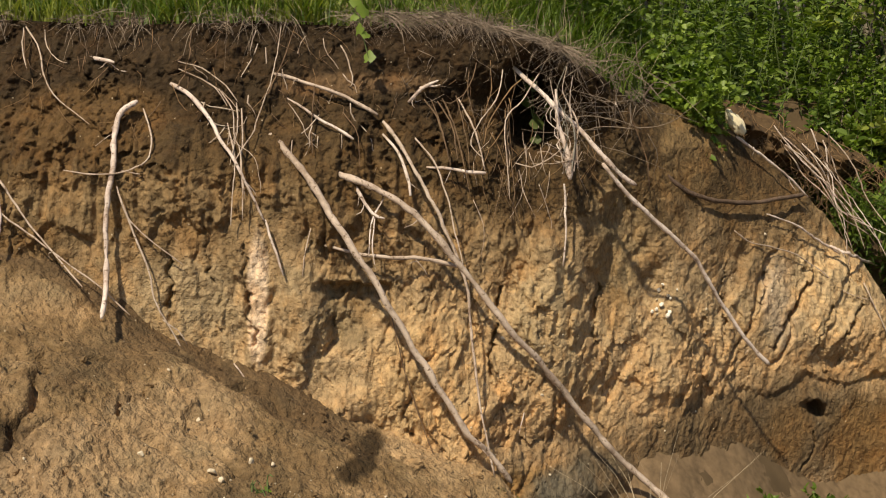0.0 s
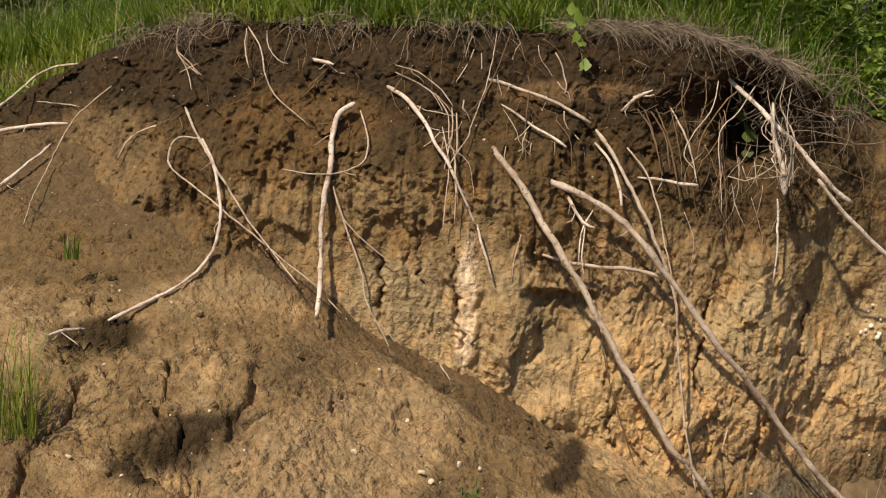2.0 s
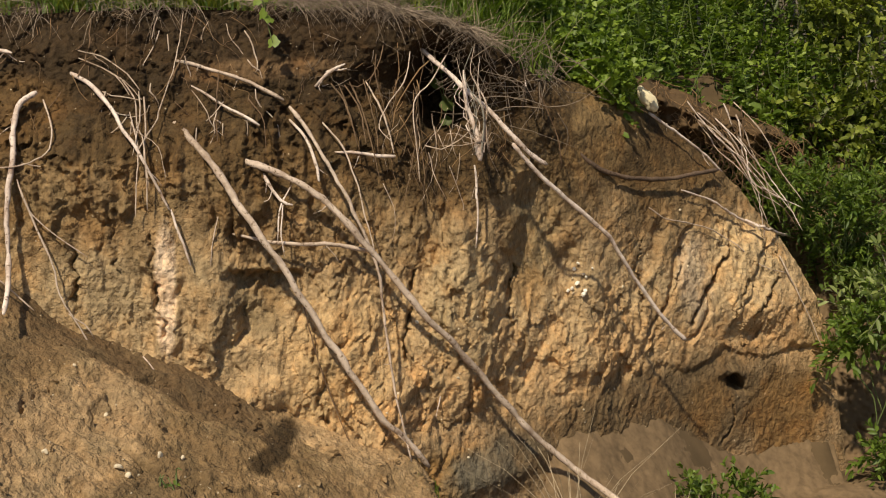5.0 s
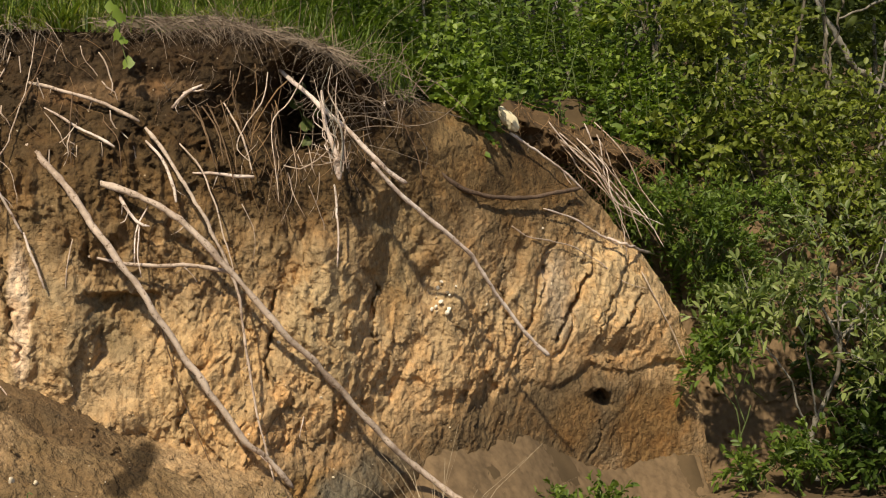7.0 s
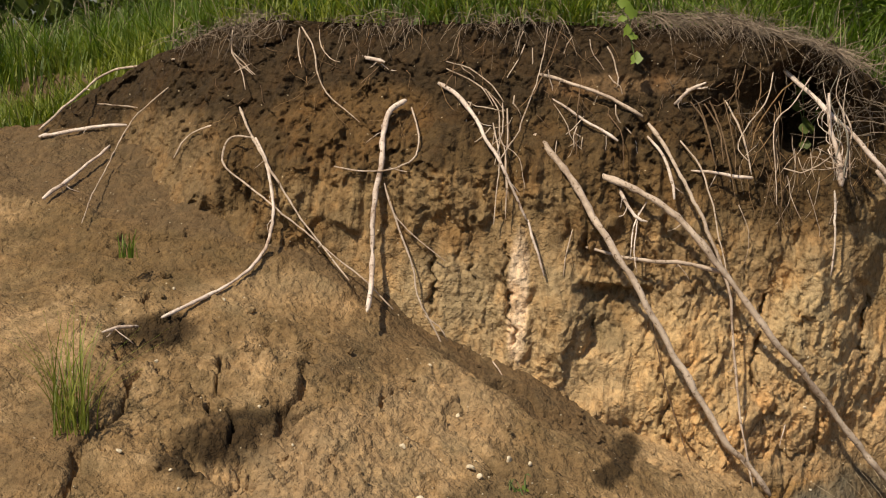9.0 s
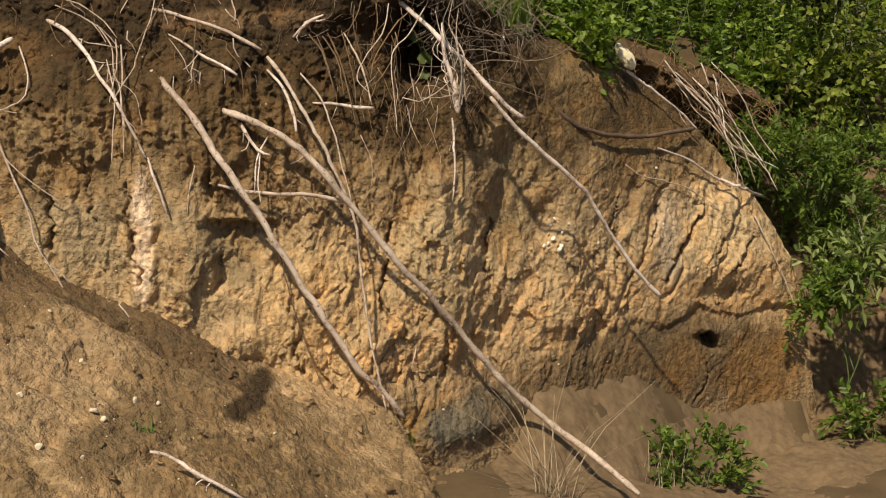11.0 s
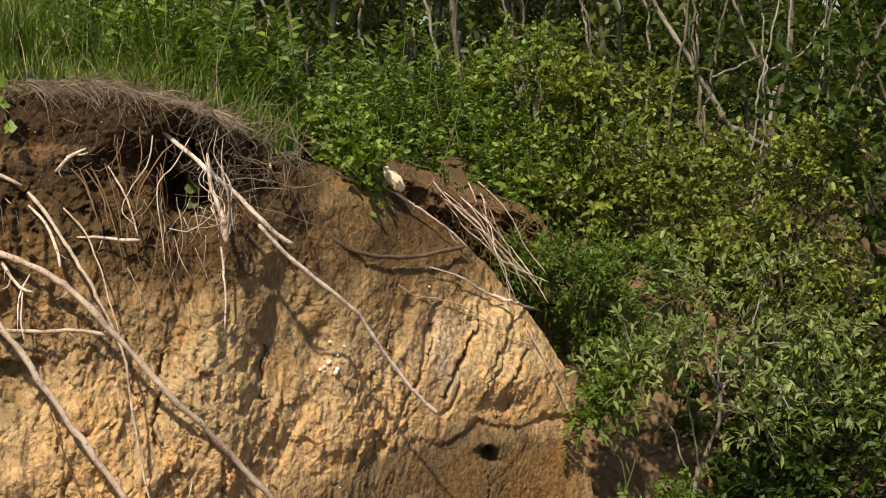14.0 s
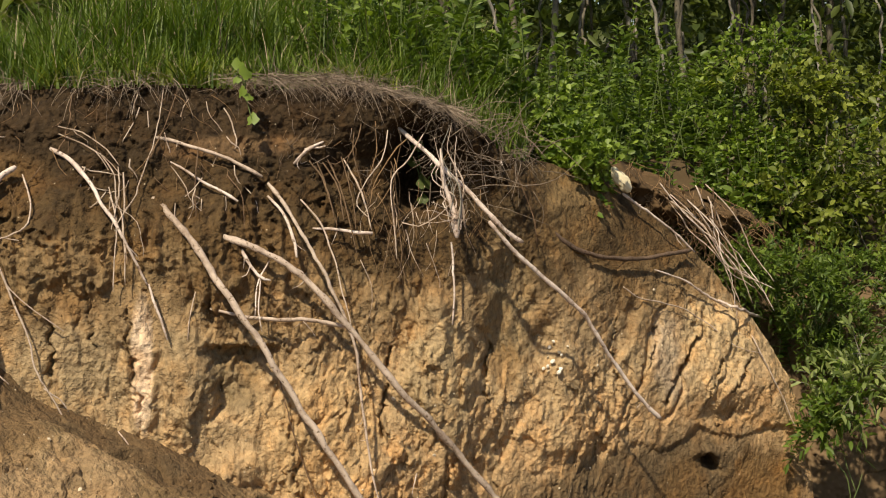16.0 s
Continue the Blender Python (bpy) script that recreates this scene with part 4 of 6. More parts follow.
root("root", "pale root bowed down onto the soil heap", ROOT_PALE, 0.0067, 0.0074,
     [(-1.800, 5.468, 1.453), (-1.726, 5.368, 1.365), (-1.686, 5.304, 1.262), (-1.662, 5.241, 1.139), (-1.674, 5.155, 1.042), (-1.717, 5.040, 0.973), (-1.788, 4.920, 0.927), (-1.859, 4.812, 0.893), (-1.921, 4.704, 0.867)])
root("root", "pale root end lying on the soil heap", ROOT_PALE, 0.0067, 0.0052,
     [(-1.969, 4.600, 0.856), (-2.022, 4.553, 0.856), (-2.062, 4.504, 0.851)])
root("root", "thin looping tan root above the soil heap", ROOT_TAN, 0.0044, 0.0030,
     [(-1.817, 5.464, 1.455), (-1.896, 5.456, 1.457), (-1.926, 5.424, 1.398), (-1.893, 5.368, 1.333), (-1.798, 5.316, 1.279), (-1.675, 5.280, 1.206), (-1.558, 5.261, 1.118), (-1.418, 5.236, 1.017), (-1.277, 5.200, 0.919), (-1.176, 5.192, 0.826)])
root("root", "thin straight tan root above the soil heap", ROOT_TAN, 0.0059, 0.0030,
     [(-1.917, 5.628, 1.566), (-1.813, 5.464, 1.455), (-1.703, 5.344, 1.346), (-1.611, 5.292, 1.222), (-1.484, 5.233, 1.081), (-1.339, 5.148, 0.943)])
root("root", "thin crooked tan root", ROOT_TAN, 0.0037, 0.0030,
     [(-1.982, 5.604, 1.497), (-2.074, 5.608, 1.480), (-2.145, 5.591, 1.433), (-2.181, 5.552, 1.356)])
root("root", "thin tan root arched along the grassy shoulder", ROOT_TAN, 0.0059, 0.0059,
     [(-2.906, 5.832, 1.442), (-2.878, 6.004, 1.519), (-2.838, 6.195, 1.612), (-2.762, 6.309, 1.683), (-2.570, 6.233, 1.720), (-2.313, 5.944, 1.753)])
root("root", "pale root lying across the far soil", ROOT_PALE, 0.0089, 0.0074,
     [(-2.879, 5.772, 1.416), (-2.799, 5.820, 1.432), (-2.669, 5.875, 1.454), (-2.534, 5.920, 1.462)])
root("root", "pale split root lying on the far soil", ROOT_PALE, 0.0089, 0.0059,
     [(-2.654, 5.320, 1.204), (-2.624, 5.412, 1.245), (-2.578, 5.560, 1.307), (-2.541, 5.744, 1.387)])
root("root", "thin twig on the far soil", ROOT_TAN, 0.0030, 0.0030,
     [(-2.754, 6.116, 1.542), (-2.499, 5.968, 1.536)])
root("root", "thin tan root curving down the shoulder", ROOT_TAN, 0.0030, 0.0022,
     [(-2.315, 5.872, 1.634), (-2.441, 5.815, 1.517), (-2.483, 5.661, 1.379), (-2.469, 5.392, 1.225), (-2.428, 5.180, 1.129)])
root("root", "short broken root stub in the topsoil", ROOT_PALE, 0.0081, 0.0067,
     [(-1.422, 5.752, 1.773), (-1.305, 5.640, 1.756)])
root("root", "thin ringed root below the broken stub", ROOT_BROWN, 0.0030, 0.0022,
     [(-1.330, 5.708, 1.751), (-1.365, 5.648, 1.706), (-1.401, 5.604, 1.662)])
root("root", "thin pale root looped beside the upright one", ROOT_TAN, 0.0037, 0.0030,
     [(-1.180, 5.572, 1.577), (-1.128, 5.460, 1.476), (-1.129, 5.380, 1.394), (-1.210, 5.344, 1.351), (-1.334, 5.352, 1.338), (-1.449, 5.364, 1.355)])
root("root", "thin level root on the bank", ROOT_TAN, 0.0030, 0.0022,
     [(-0.961, 5.448, 1.387), (-1.032, 5.404, 1.336), (-1.141, 5.391, 1.329), (-1.231, 5.372, 1.354)])
root("root", "thin level root under another", ROOT_BROWN, 0.0030, 0.0022,
     [(-1.010, 5.408, 1.323), (-1.096, 5.390, 1.317), (-1.181, 5.368, 1.334)])
root("root", "thin pale root slanting over the clay", ROOT_TAN, 0.0037, 0.0022,
     [(-1.242, 5.340, 1.296), (-1.204, 5.320, 1.189), (-1.124, 5.312, 1.105), (-0.993, 5.304, 1.001)])
root("root", "thin crooked root reaching the heap", ROOT_TAN, 0.0044, 0.0030,
     [(-1.236, 5.332, 1.275), (-1.162, 5.300, 1.083), (-1.118, 5.288, 0.976), (-1.103, 5.272, 0.869), (-1.049, 5.260, 0.780), (-0.997, 5.248, 0.685)])
root("root", "thin forked root tip at the heap", ROOT_TAN, 0.0030, 0.0022,
     [(-1.068, 5.264, 0.794), (-1.014, 5.278, 0.749), (-0.981, 5.284, 0.689)])
root("root", "thin tan hanging root", ROOT_TAN, 0.0030, 0.0022,
     [(-0.843, 5.524, 1.524), (-0.802, 5.424, 1.390), (-0.809, 5.372, 1.263), (-0.812, 5.344, 1.141)])
root("root", "thin tan hanging root", ROOT_TAN, 0.0037, 0.0022,
     [(-0.794, 5.576, 1.578), (-0.772, 5.412, 1.370), (-0.768, 5.356, 1.163)])
root("root", "thin rising root before the topsoil", ROOT_TAN, 0.0022, 0.0030,
     [(-0.662, 5.844, 1.902), (-0.684, 5.672, 1.689), (-0.737, 5.516, 1.506), (-0.800, 5.408, 1.387)])
root("root", "thin bent root before the topsoil", ROOT_TAN, 0.0030, 0.0022,
     [(-1.058, 5.688, 1.729), (-0.947, 5.636, 1.684), (-0.861, 5.598, 1.631), (-0.799, 5.556, 1.568)])
root("root", "thin bent root before the topsoil", ROOT_TAN, 0.0030, 0.0022,
     [(-0.999, 5.608, 1.620), (-0.901, 5.564, 1.587), (-0.809, 5.552, 1.568)])
root("root", "thin rising stem at the rim", ROOT_BROWN, 0.0022, 0.0030,
     [(-1.089, 6.232, 1.991), (-1.013, 5.728, 1.838), (-1.025, 5.652, 1.726), (-1.049, 5.604, 1.660)])
root("root", "thin pale twin root on the bank", ROOT_PALE, 0.0037, 0.0022,
     [(-0.235, 5.540, 1.223), (-0.276, 5.484, 1.135), (-0.290, 5.432, 1.020)])
root("root", "thin pale twin root on the bank", ROOT_PALE, 0.0030, 0.0022,
     [(-0.268, 5.504, 1.159), (-0.277, 5.460, 1.072), (-0.264, 5.420, 0.963)])
root("root", "long thin tan root beside the trailing one", ROOT_TAN, 0.0044, 0.0030,
     [(-0.126, 5.756, 1.461), (-0.044, 5.692, 1.367), (0.017, 5.640, 1.215), (0.057, 5.604, 1.063), (0.083, 5.572, 0.932)])
root("root", "pale short root on the lower clay", ROOT_PALE, 0.0037, 0.0022,
     [(0.373, 5.696, 0.517), (0.338, 5.626, 0.375), (0.311, 5.552, 0.261)])
root("root", "thin twig lying in the trench", ROOT_PALE, 0.0030, 0.0022,
     [(-0.800, 5.260, 0.623), (-0.754, 5.254, 0.573), (-0.695, 5.244, 0.527)])
root("root", "thin pale root below the torn stump", ROOT_PALE, 0.0052, 0.0037,
     [(0.500, 5.800, 1.254), (0.512, 5.785, 1.099), (0.498, 5.764, 0.915)])
root("root", "pale broken root ends under the sod", ROOT_PALE, 0.0074, 0.0059,
     [(-0.142, 5.836, 1.589), (-0.087, 5.836, 1.641), (-0.019, 5.848, 1.677)])
root("root", "pale broken root end under the sod", ROOT_PALE, 0.0044, 0.0044,
     [(-0.098, 5.856, 1.647), (-0.012, 5.840, 1.659)])
root("root", "thin drooping root on the lower clay", ROOT_BROWN, 0.0030, 0.0022,
     [(-0.199, 5.416, 0.769), (-0.160, 5.388, 0.596), (-0.109, 5.364, 0.424), (-0.035, 5.344, 0.229)])
root("root", "thin pale root on the clay", ROOT_TAN, 0.0030, 0.0022,
     [(-0.516, 5.448, 1.120), (-0.533, 5.408, 1.025), (-0.543, 5.364, 0.943)])
root("root", "thin hanging root in the topsoil", ROOT_BROWN, 0.0030, 0.0022,
     [(-1.706, 5.820, 1.880), (-1.691, 5.744, 1.799), (-1.665, 5.680, 1.737)])
root("root", "thin crooked root in the topsoil", ROOT_TAN, 0.0037, 0.0022,
     [(-1.704, 5.832, 1.896), (-1.629, 5.744, 1.812), (-1.588, 5.652, 1.712), (-1.524, 5.581, 1.625), (-1.379, 5.504, 1.521)])
root("root", "thin forked root in the topsoil", ROOT_TAN, 0.0030, 0.0022,
     [(-2.034, 5.896, 1.860), (-1.990, 5.793, 1.768), (-1.877, 5.688, 1.697)])
root("root", "thin forked root in the topsoil", ROOT_TAN, 0.0030, 0.0022,
     [(-1.974, 5.740, 1.704), (-1.896, 5.736, 1.744)])
root("root", "thin hanging root below a bowed one", ROOT_BROWN, 0.0030, 0.0022,
     [(-0.519, 5.712, 1.658), (-0.517, 5.612, 1.539), (-0.511, 5.508, 1.403)])
root("root", "thin hooked root before the topsoil", ROOT_BROWN, 0.0030, 0.0015,
     [(-0.401, 5.680, 1.556), (-0.344, 5.617, 1.477), (-0.329, 5.540, 1.350)])
root("root", "thin hanging root at the rim", ROOT_TAN, 0.0030, 0.0022,
     [(-2.030, 5.912, 1.893), (-2.010, 5.817, 1.799), (-1.932, 5.712, 1.709), (-1.892, 5.632, 1.639)])
root("root", "thin crossed root at the rim", ROOT_TAN, 0.0030, 0.0022,
     [(-2.011, 5.820, 1.794), (-1.927, 5.736, 1.736), (-1.862, 5.676, 1.698)])
root("root", "thin straight root at the rim", ROOT_TAN, 0.0030, 0.0022,
     [(-1.712, 5.828, 1.890), (-1.696, 5.748, 1.807), (-1.662, 5.676, 1.731)])
root("root", "thin tan root beside the rim stub", ROOT_TAN, 0.0022, 0.0015,
     [(-1.620, 5.808, 1.883), (-1.598, 5.740, 1.809), (-1.547, 5.696, 1.765), (-1.499, 5.680, 1.753)])
root("root", "thin tan root beside the forked one", ROOT_TAN, 0.0033, 0.0022,
     [(-0.813, 5.576, 1.600), (-0.805, 5.487, 1.495), (-0.818, 5.392, 1.371)])
root("root", "thin tan root beside the forked one", ROOT_TAN, 0.0030, 0.0022,
     [(-0.885, 5.604, 1.653), (-0.831, 5.546, 1.579), (-0.804, 5.480, 1.473), (-0.775, 5.404, 1.371), (-0.760, 5.372, 1.243)])
root("root", "thin arched tan root in the topsoil", ROOT_TAN, 0.0030, 0.0022,
     [(-1.058, 5.680, 1.759), (-0.957, 5.651, 1.732), (-0.864, 5.615, 1.669), (-0.808, 5.572, 1.605)])
root("root", "thin tan root rising to the rim", ROOT_BROWN, 0.0022, 0.0030,
     [(-0.606, 5.868, 1.904), (-0.650, 5.736, 1.756), (-0.685, 5.644, 1.656), (-0.704, 5.612, 1.624)])
root("root", "thin tan root looping in the hollow", ROOT_TAN, 0.0030, 0.0022,
     [(0.249, 5.916, 1.719), (0.226, 5.855, 1.618), (0.160, 5.788, 1.520), (0.112, 5.724, 1.431), (0.164, 5.704, 1.367)])
root("root", "thin tan root looping in the hollow", ROOT_TAN, 0.0030, 0.0022,
     [(0.398, 5.916, 1.702), (0.334, 5.865, 1.601), (0.261, 5.809, 1.515), (0.263, 5.740, 1.359), (0.270, 5.692, 1.203)])
root("root", "thin hanging root of the hollow", ROOT_DULL, 0.0030, 0.0022,
     [(-0.047, 5.812, 1.596), (-0.006, 5.742, 1.496), (0.022, 5.668, 1.377)])
root("root", "thin hanging root of the hollow", ROOT_DULL, 0.0026, 0.0022,
     [(-0.003, 5.832, 1.605), (0.048, 5.760, 1.493), (0.086, 5.684, 1.350)])
root("root", "thin hanging root of the hollow", ROOT_DULL, 0.0026, 0.0022,
     [(0.053, 5.836, 1.614), (0.091, 5.761, 1.479), (0.107, 5.684, 1.326)])
root("root", "thin forked root of the hollow", ROOT_DULL, 0.0026, 0.0015,
     [(0.264, 5.780, 1.367), (0.235, 5.734, 1.246), (0.198, 5.684, 1.094)])
root("root", "thin forked root of the hollow", ROOT_DULL, 0.0026, 0.0015,
     [(0.279, 5.780, 1.354), (0.290, 5.749, 1.218), (0.278, 5.716, 1.085)])
root("root", "thin bowed root beside the stump", ROOT_TAN, 0.0033, 0.0022,
     [(0.297, 5.760, 1.344), (0.363, 5.740, 1.331), (0.432, 5.732, 1.363), (0.492, 5.736, 1.417)])
root("root", "thin wavy root hanging under the sod", ROOT_DULL, 0.0041, 0.0033,
     [(-0.077, 5.804, 1.601), (-0.025, 5.765, 1.533), (0.004, 5.719, 1.445), (0.032, 5.668, 1.347)])
root("root", "thin wavy root hanging under the sod", ROOT_DULL, 0.0037, 0.0030,
     [(-0.023, 5.820, 1.593), (0.019, 5.782, 1.530), (0.048, 5.738, 1.453), (0.059, 5.688, 1.366)])
root("root", "thin wavy root hanging under the sod", ROOT_DULL, 0.0030, 0.0022,
     [(0.010, 5.824, 1.585), (0.049, 5.773, 1.484), (0.076, 5.720, 1.373), (0.111, 5.668, 1.219)])
root("root", "thin reddish root curved across the hollow", ROOT_RED, 0.0030, 0.0022,
     [(0.330, 5.904, 1.683), (0.257, 5.860, 1.618), (0.194, 5.804, 1.509), (0.167, 5.756, 1.423)])
root("root", "thin root arched before the sod", ROOT_DULL, 0.0030, 0.0022,
     [(0.141, 5.932, 1.759), (0.126, 5.893, 1.691), (0.089, 5.852, 1.626), (0.032, 5.812, 1.584), (-0.011, 5.804, 1.598)])
root("root", "thin crooked root down the clay", ROOT_DULL, 0.0033, 0.0022,
     [(0.258, 5.852, 1.549), (0.259, 5.815, 1.459), (0.267, 5.776, 1.347), (0.261, 5.748, 1.247), (0.286, 5.744, 1.177), (0.315, 5.736, 1.095)])
root("root", "thin reddish root looped before the hollow", ROOT_RED, 0.0030, 0.0022,
     [(0.273, 5.876, 1.605), (0.280, 5.846, 1.549), (0.248, 5.811, 1.472), (0.199, 5.768, 1.409), (0.154, 5.744, 1.390)])
root("root", "thin upright reddish root under the sod", ROOT_RED, 0.0026, 0.0022,
     [(0.198, 5.944, 1.756), (0.197, 5.884, 1.631), (0.174, 5.836, 1.543)])
root("root", "thin dark root down to the cable", ROOT_BROWN, 0.0037, 0.0030,
     [(0.793, 6.076, 1.549), (0.840, 6.092, 1.448), (0.885, 6.100, 1.322), (0.902, 6.120, 1.195)])
root("root", "short pale stake at the sod lip", ROOT_PALE, 0.0044, 0.0044,
     [(0.829, 7.064, 1.643), (0.731, 5.948, 1.563)])
root("cable", "dark brown cable sagging across the spur", ROOT_DARK, 0.0105, 0.0115,
     [(0.988, 6.312, 1.253), (1.088, 6.352, 1.169), (1.229, 6.420, 1.115), (1.415, 6.568, 1.081), (1.614, 6.726, 1.078), (1.767, 6.868, 1.081)])
root("branch", "pale dry branch lying on the spur", ROOT_PALE, 0.0067, 0.0052,
     [(1.397, 6.716, 1.379), (1.533, 6.784, 1.285), (1.671, 6.843, 1.180), (1.795, 6.892, 1.069)])
root("branch", "pale dry branch lying on the spur", ROOT_PALE, 0.0044, 0.0067,
     [(1.544, 6.668, 1.013), (1.703, 6.758, 0.951), (1.835, 6.835, 0.865), (1.967, 6.900, 0.782)])
root("branch", "short pale dry branch across the spur crest", ROOT_PALE, 0.0074, 0.0074,
     [(1.904, 6.856, 0.829), (2.062, 6.920, 0.759), (2.467, 7.848, 0.561)])
root("root", "thin root down the end of the spur", ROOT_TAN, 0.0037, 0.0022,
     [(2.092, 6.908, 0.640), (2.190, 6.864, 0.434), (2.280, 6.876, 0.241), (2.350, 6.892, 0.103)])
root("root", "thin dry root on the spur", ROOT_TAN, 0.0037, 0.0022,
     [(1.359, 6.508, 0.955), (1.464, 6.568, 0.886), (1.656, 6.689, 0.830), (1.816, 6.772, 0.737), (1.990, 6.833, 0.601), (2.122, 6.884, 0.554)])
root("branch", "thin dry twig past the spur", ROOT_TAN, 0.0037, 0.0030,
     [(2.582, 7.748, 0.436), (2.627, 7.570, 0.354), (2.690, 7.380, 0.258)])
root("branch", "pale crooked stick lying on the soil heap", ROOT_PALE, 0.0074, 0.0067,
     [(-0.568, 4.360, 0.343), (-0.490, 4.357, 0.319), (-0.401, 4.340, 0.260), (-0.277, 4.328, 0.186)])
root("branch", "short twig lying on the soil heap", ROOT_PALE, 0.0030, 0.0030,
     [(0.114, 5.240, 0.056), (0.165, 5.312, 0.060)])


# ---------------------------------------------------------------- plants
def top_z(x, y):
    """Height of the open ground at a place behind the rim."""
    x, y = np.asarray(x, float), np.asarray(y, float)
    yr = face_y(x, RIM(x))
    on_bank = (y > yr - 0.05) & (y < yr + 0.9) & (x < 2.5)
    s = np.clip((y - yr) / 0.9, 0, 1)
    lip = RIM(x) + 0.05 * s - 0.35 * s ** 2 * smooth(0.5, 1.2, x)
    return np.where(on_bank, np.maximum(lip, ground_z(x, y)), ground_z(x, y))


def grass_field():
    rng = np.random.RandomState(21)
    # tall field grass behind the rim, and the long grass of the far shoulder
    n = 34000
    x = rng.uniform(-5.5, 0.9, n)
    back = rng.rand(n) ** 1.6 * 3.6
    yr = np.where(x < -2.45, EDGE(x) - 0.02, face_y(x, RIM(x)) + 0.04)
    y = yr + back + 0.06 * rng.randn(n)
    keep = (rough(x * 3, y * 3, 400) + 0.25 * (back > 0.5) > 0.34) & ((x > -2.45) | (y > 6.42))
    x, y, back = x[keep], y[keep], back[keep]
    z = top_z(x, y) - 0.01
    h = (0.13 + 0.27 * np.minimum(1, back * 1.2)) * rng.uniform(0.4, 1.45, len(x)) * np.where(x < -1.2, 0.75, 1.0)
    h = h * (0.6 + 0.8 * rough(x * 4, y * 4, 402))
    me = grass_mesh("grass", np.stack([x, y, z], 1), h, rng.uniform(0.1, 1.1, len(x)), rng.uniform(0.0025, 0.0062, len(x)), GRASS, 22)
    tagged(new("grass", me), "tall fresh green grass along the top of the bank", "grass", kind="stuff")
    pick = rng.rand(len(x)) < 0.09
    me = grass_mesh("straw", np.stack([x, y, z], 1)[pick], h[pick] * 1.25, rng.uniform(0.1, 1.3, pick.sum()), np.full(pick.sum(), 0.0016), DRY, 23)
    tagged(new("straw", me), "last year's dry straw among the green grass", "dry grass", kind="stuff")
    # short bright grass of the far shoulder
    n = 9000
    x, y = rng.uniform(-4.6, -2.3, n), rng.uniform(6.35, 8.4, n)
    keep = y > 6.30 - 0.25 * (x + 2.3)
    x, y = x[keep], y[keep]
    me = grass_mesh("shoulder_grass", np.stack([x, y, top_z(x, y) - 0.01], 1), rng.uniform(0.06, 0.24, len(x)), rng.uniform(0.2, 1.2, len(x)), rng.uniform(0.003, 0.006, len(x)), GRASS_YOUNG, 24)
    tagged(new("shoulder_grass", me), "short bright green grass on the far shoulder", "grass", kind="stuff")
    # dry thatch lying along the sod lip and hanging over it
    n = 3600
    x = np.where(rng.rand(n) < 0.75, np.clip(0.20 + 0.20 * rng.randn(n), -0.42, 0.50), rng.uniform(-0.45, 0.62, n))
    x = x[rough(x * 9, x * 0, 412) + 0.5 * rng.rand(n) > 0.55]
    n = len(x)
    y = face_y(x, RIM(x)) - 0.16 + 0.26 * rng.rand(n)
    z = RIM(x) + 0.015 + 0.055 * rough(x * 7, y * 7, 410) * rng.rand(n) + 0.03 * (rough(x * 4, y * 0, 411) - 0.3)
    a = 0.95 * rng.randn(n) + np.where(rng.rand(n) < 0.5, -0.35, np.pi + 0.35)
    d = np.stack([np.cos(a), 0.6 * np.sin(a) - 0.25, 0.30 * rng.randn(n) - 0.25 * np.cos(a)], 1)
    me = blades("thatch", np.stack([x, y, z], 1), d, rng.uniform(0.04, 0.17, n), rng.uniform(0.0007, 0.0017, n), 0.6, THATCH, rng)
    tagged(new("dry_grass", me), "pale grey dry grass thatch lying over the sod lip", "dry grass", kind="stuff")


def blades(name, o, d, length, wide, fall, mat, rng):
    """Long dead blades: strips of four steps that curl and fall at the tip."""
    n = len(o)
    d = d / (np.linalg.norm(d, axis=1)[:, None] + 1e-9)
    s = np.cross(d, rng.randn(n, 3))
    s /= np.linalg.norm(s, axis=1)[:, None] + 1e-9
    bend = np.cross(d, s) * (0.35 * rng.randn(n))[:, None]
    drop = np.array([0, 0, -1.0]) * (fall * rng.rand(n))[:, None]
    rows = []
    for f in (0.0, 0.25, 0.5, 0.75, 1.0):
        c = o + length[:, None] * (d * f + (bend + drop) * f * f)
        w = (wide * (1 - 0.6 * f))[:, None]
        rows += [c - s * w, c + s * w]
    b = np.arange(n)[:, None] * 10
    return mesh_from(name, np.stack(rows, 1).reshape(-1, 3), np.concatenate([b + [2 * k, 2 * k + 1, 2 * k + 3, 2 * k + 2] for k in range(4)]), mat)


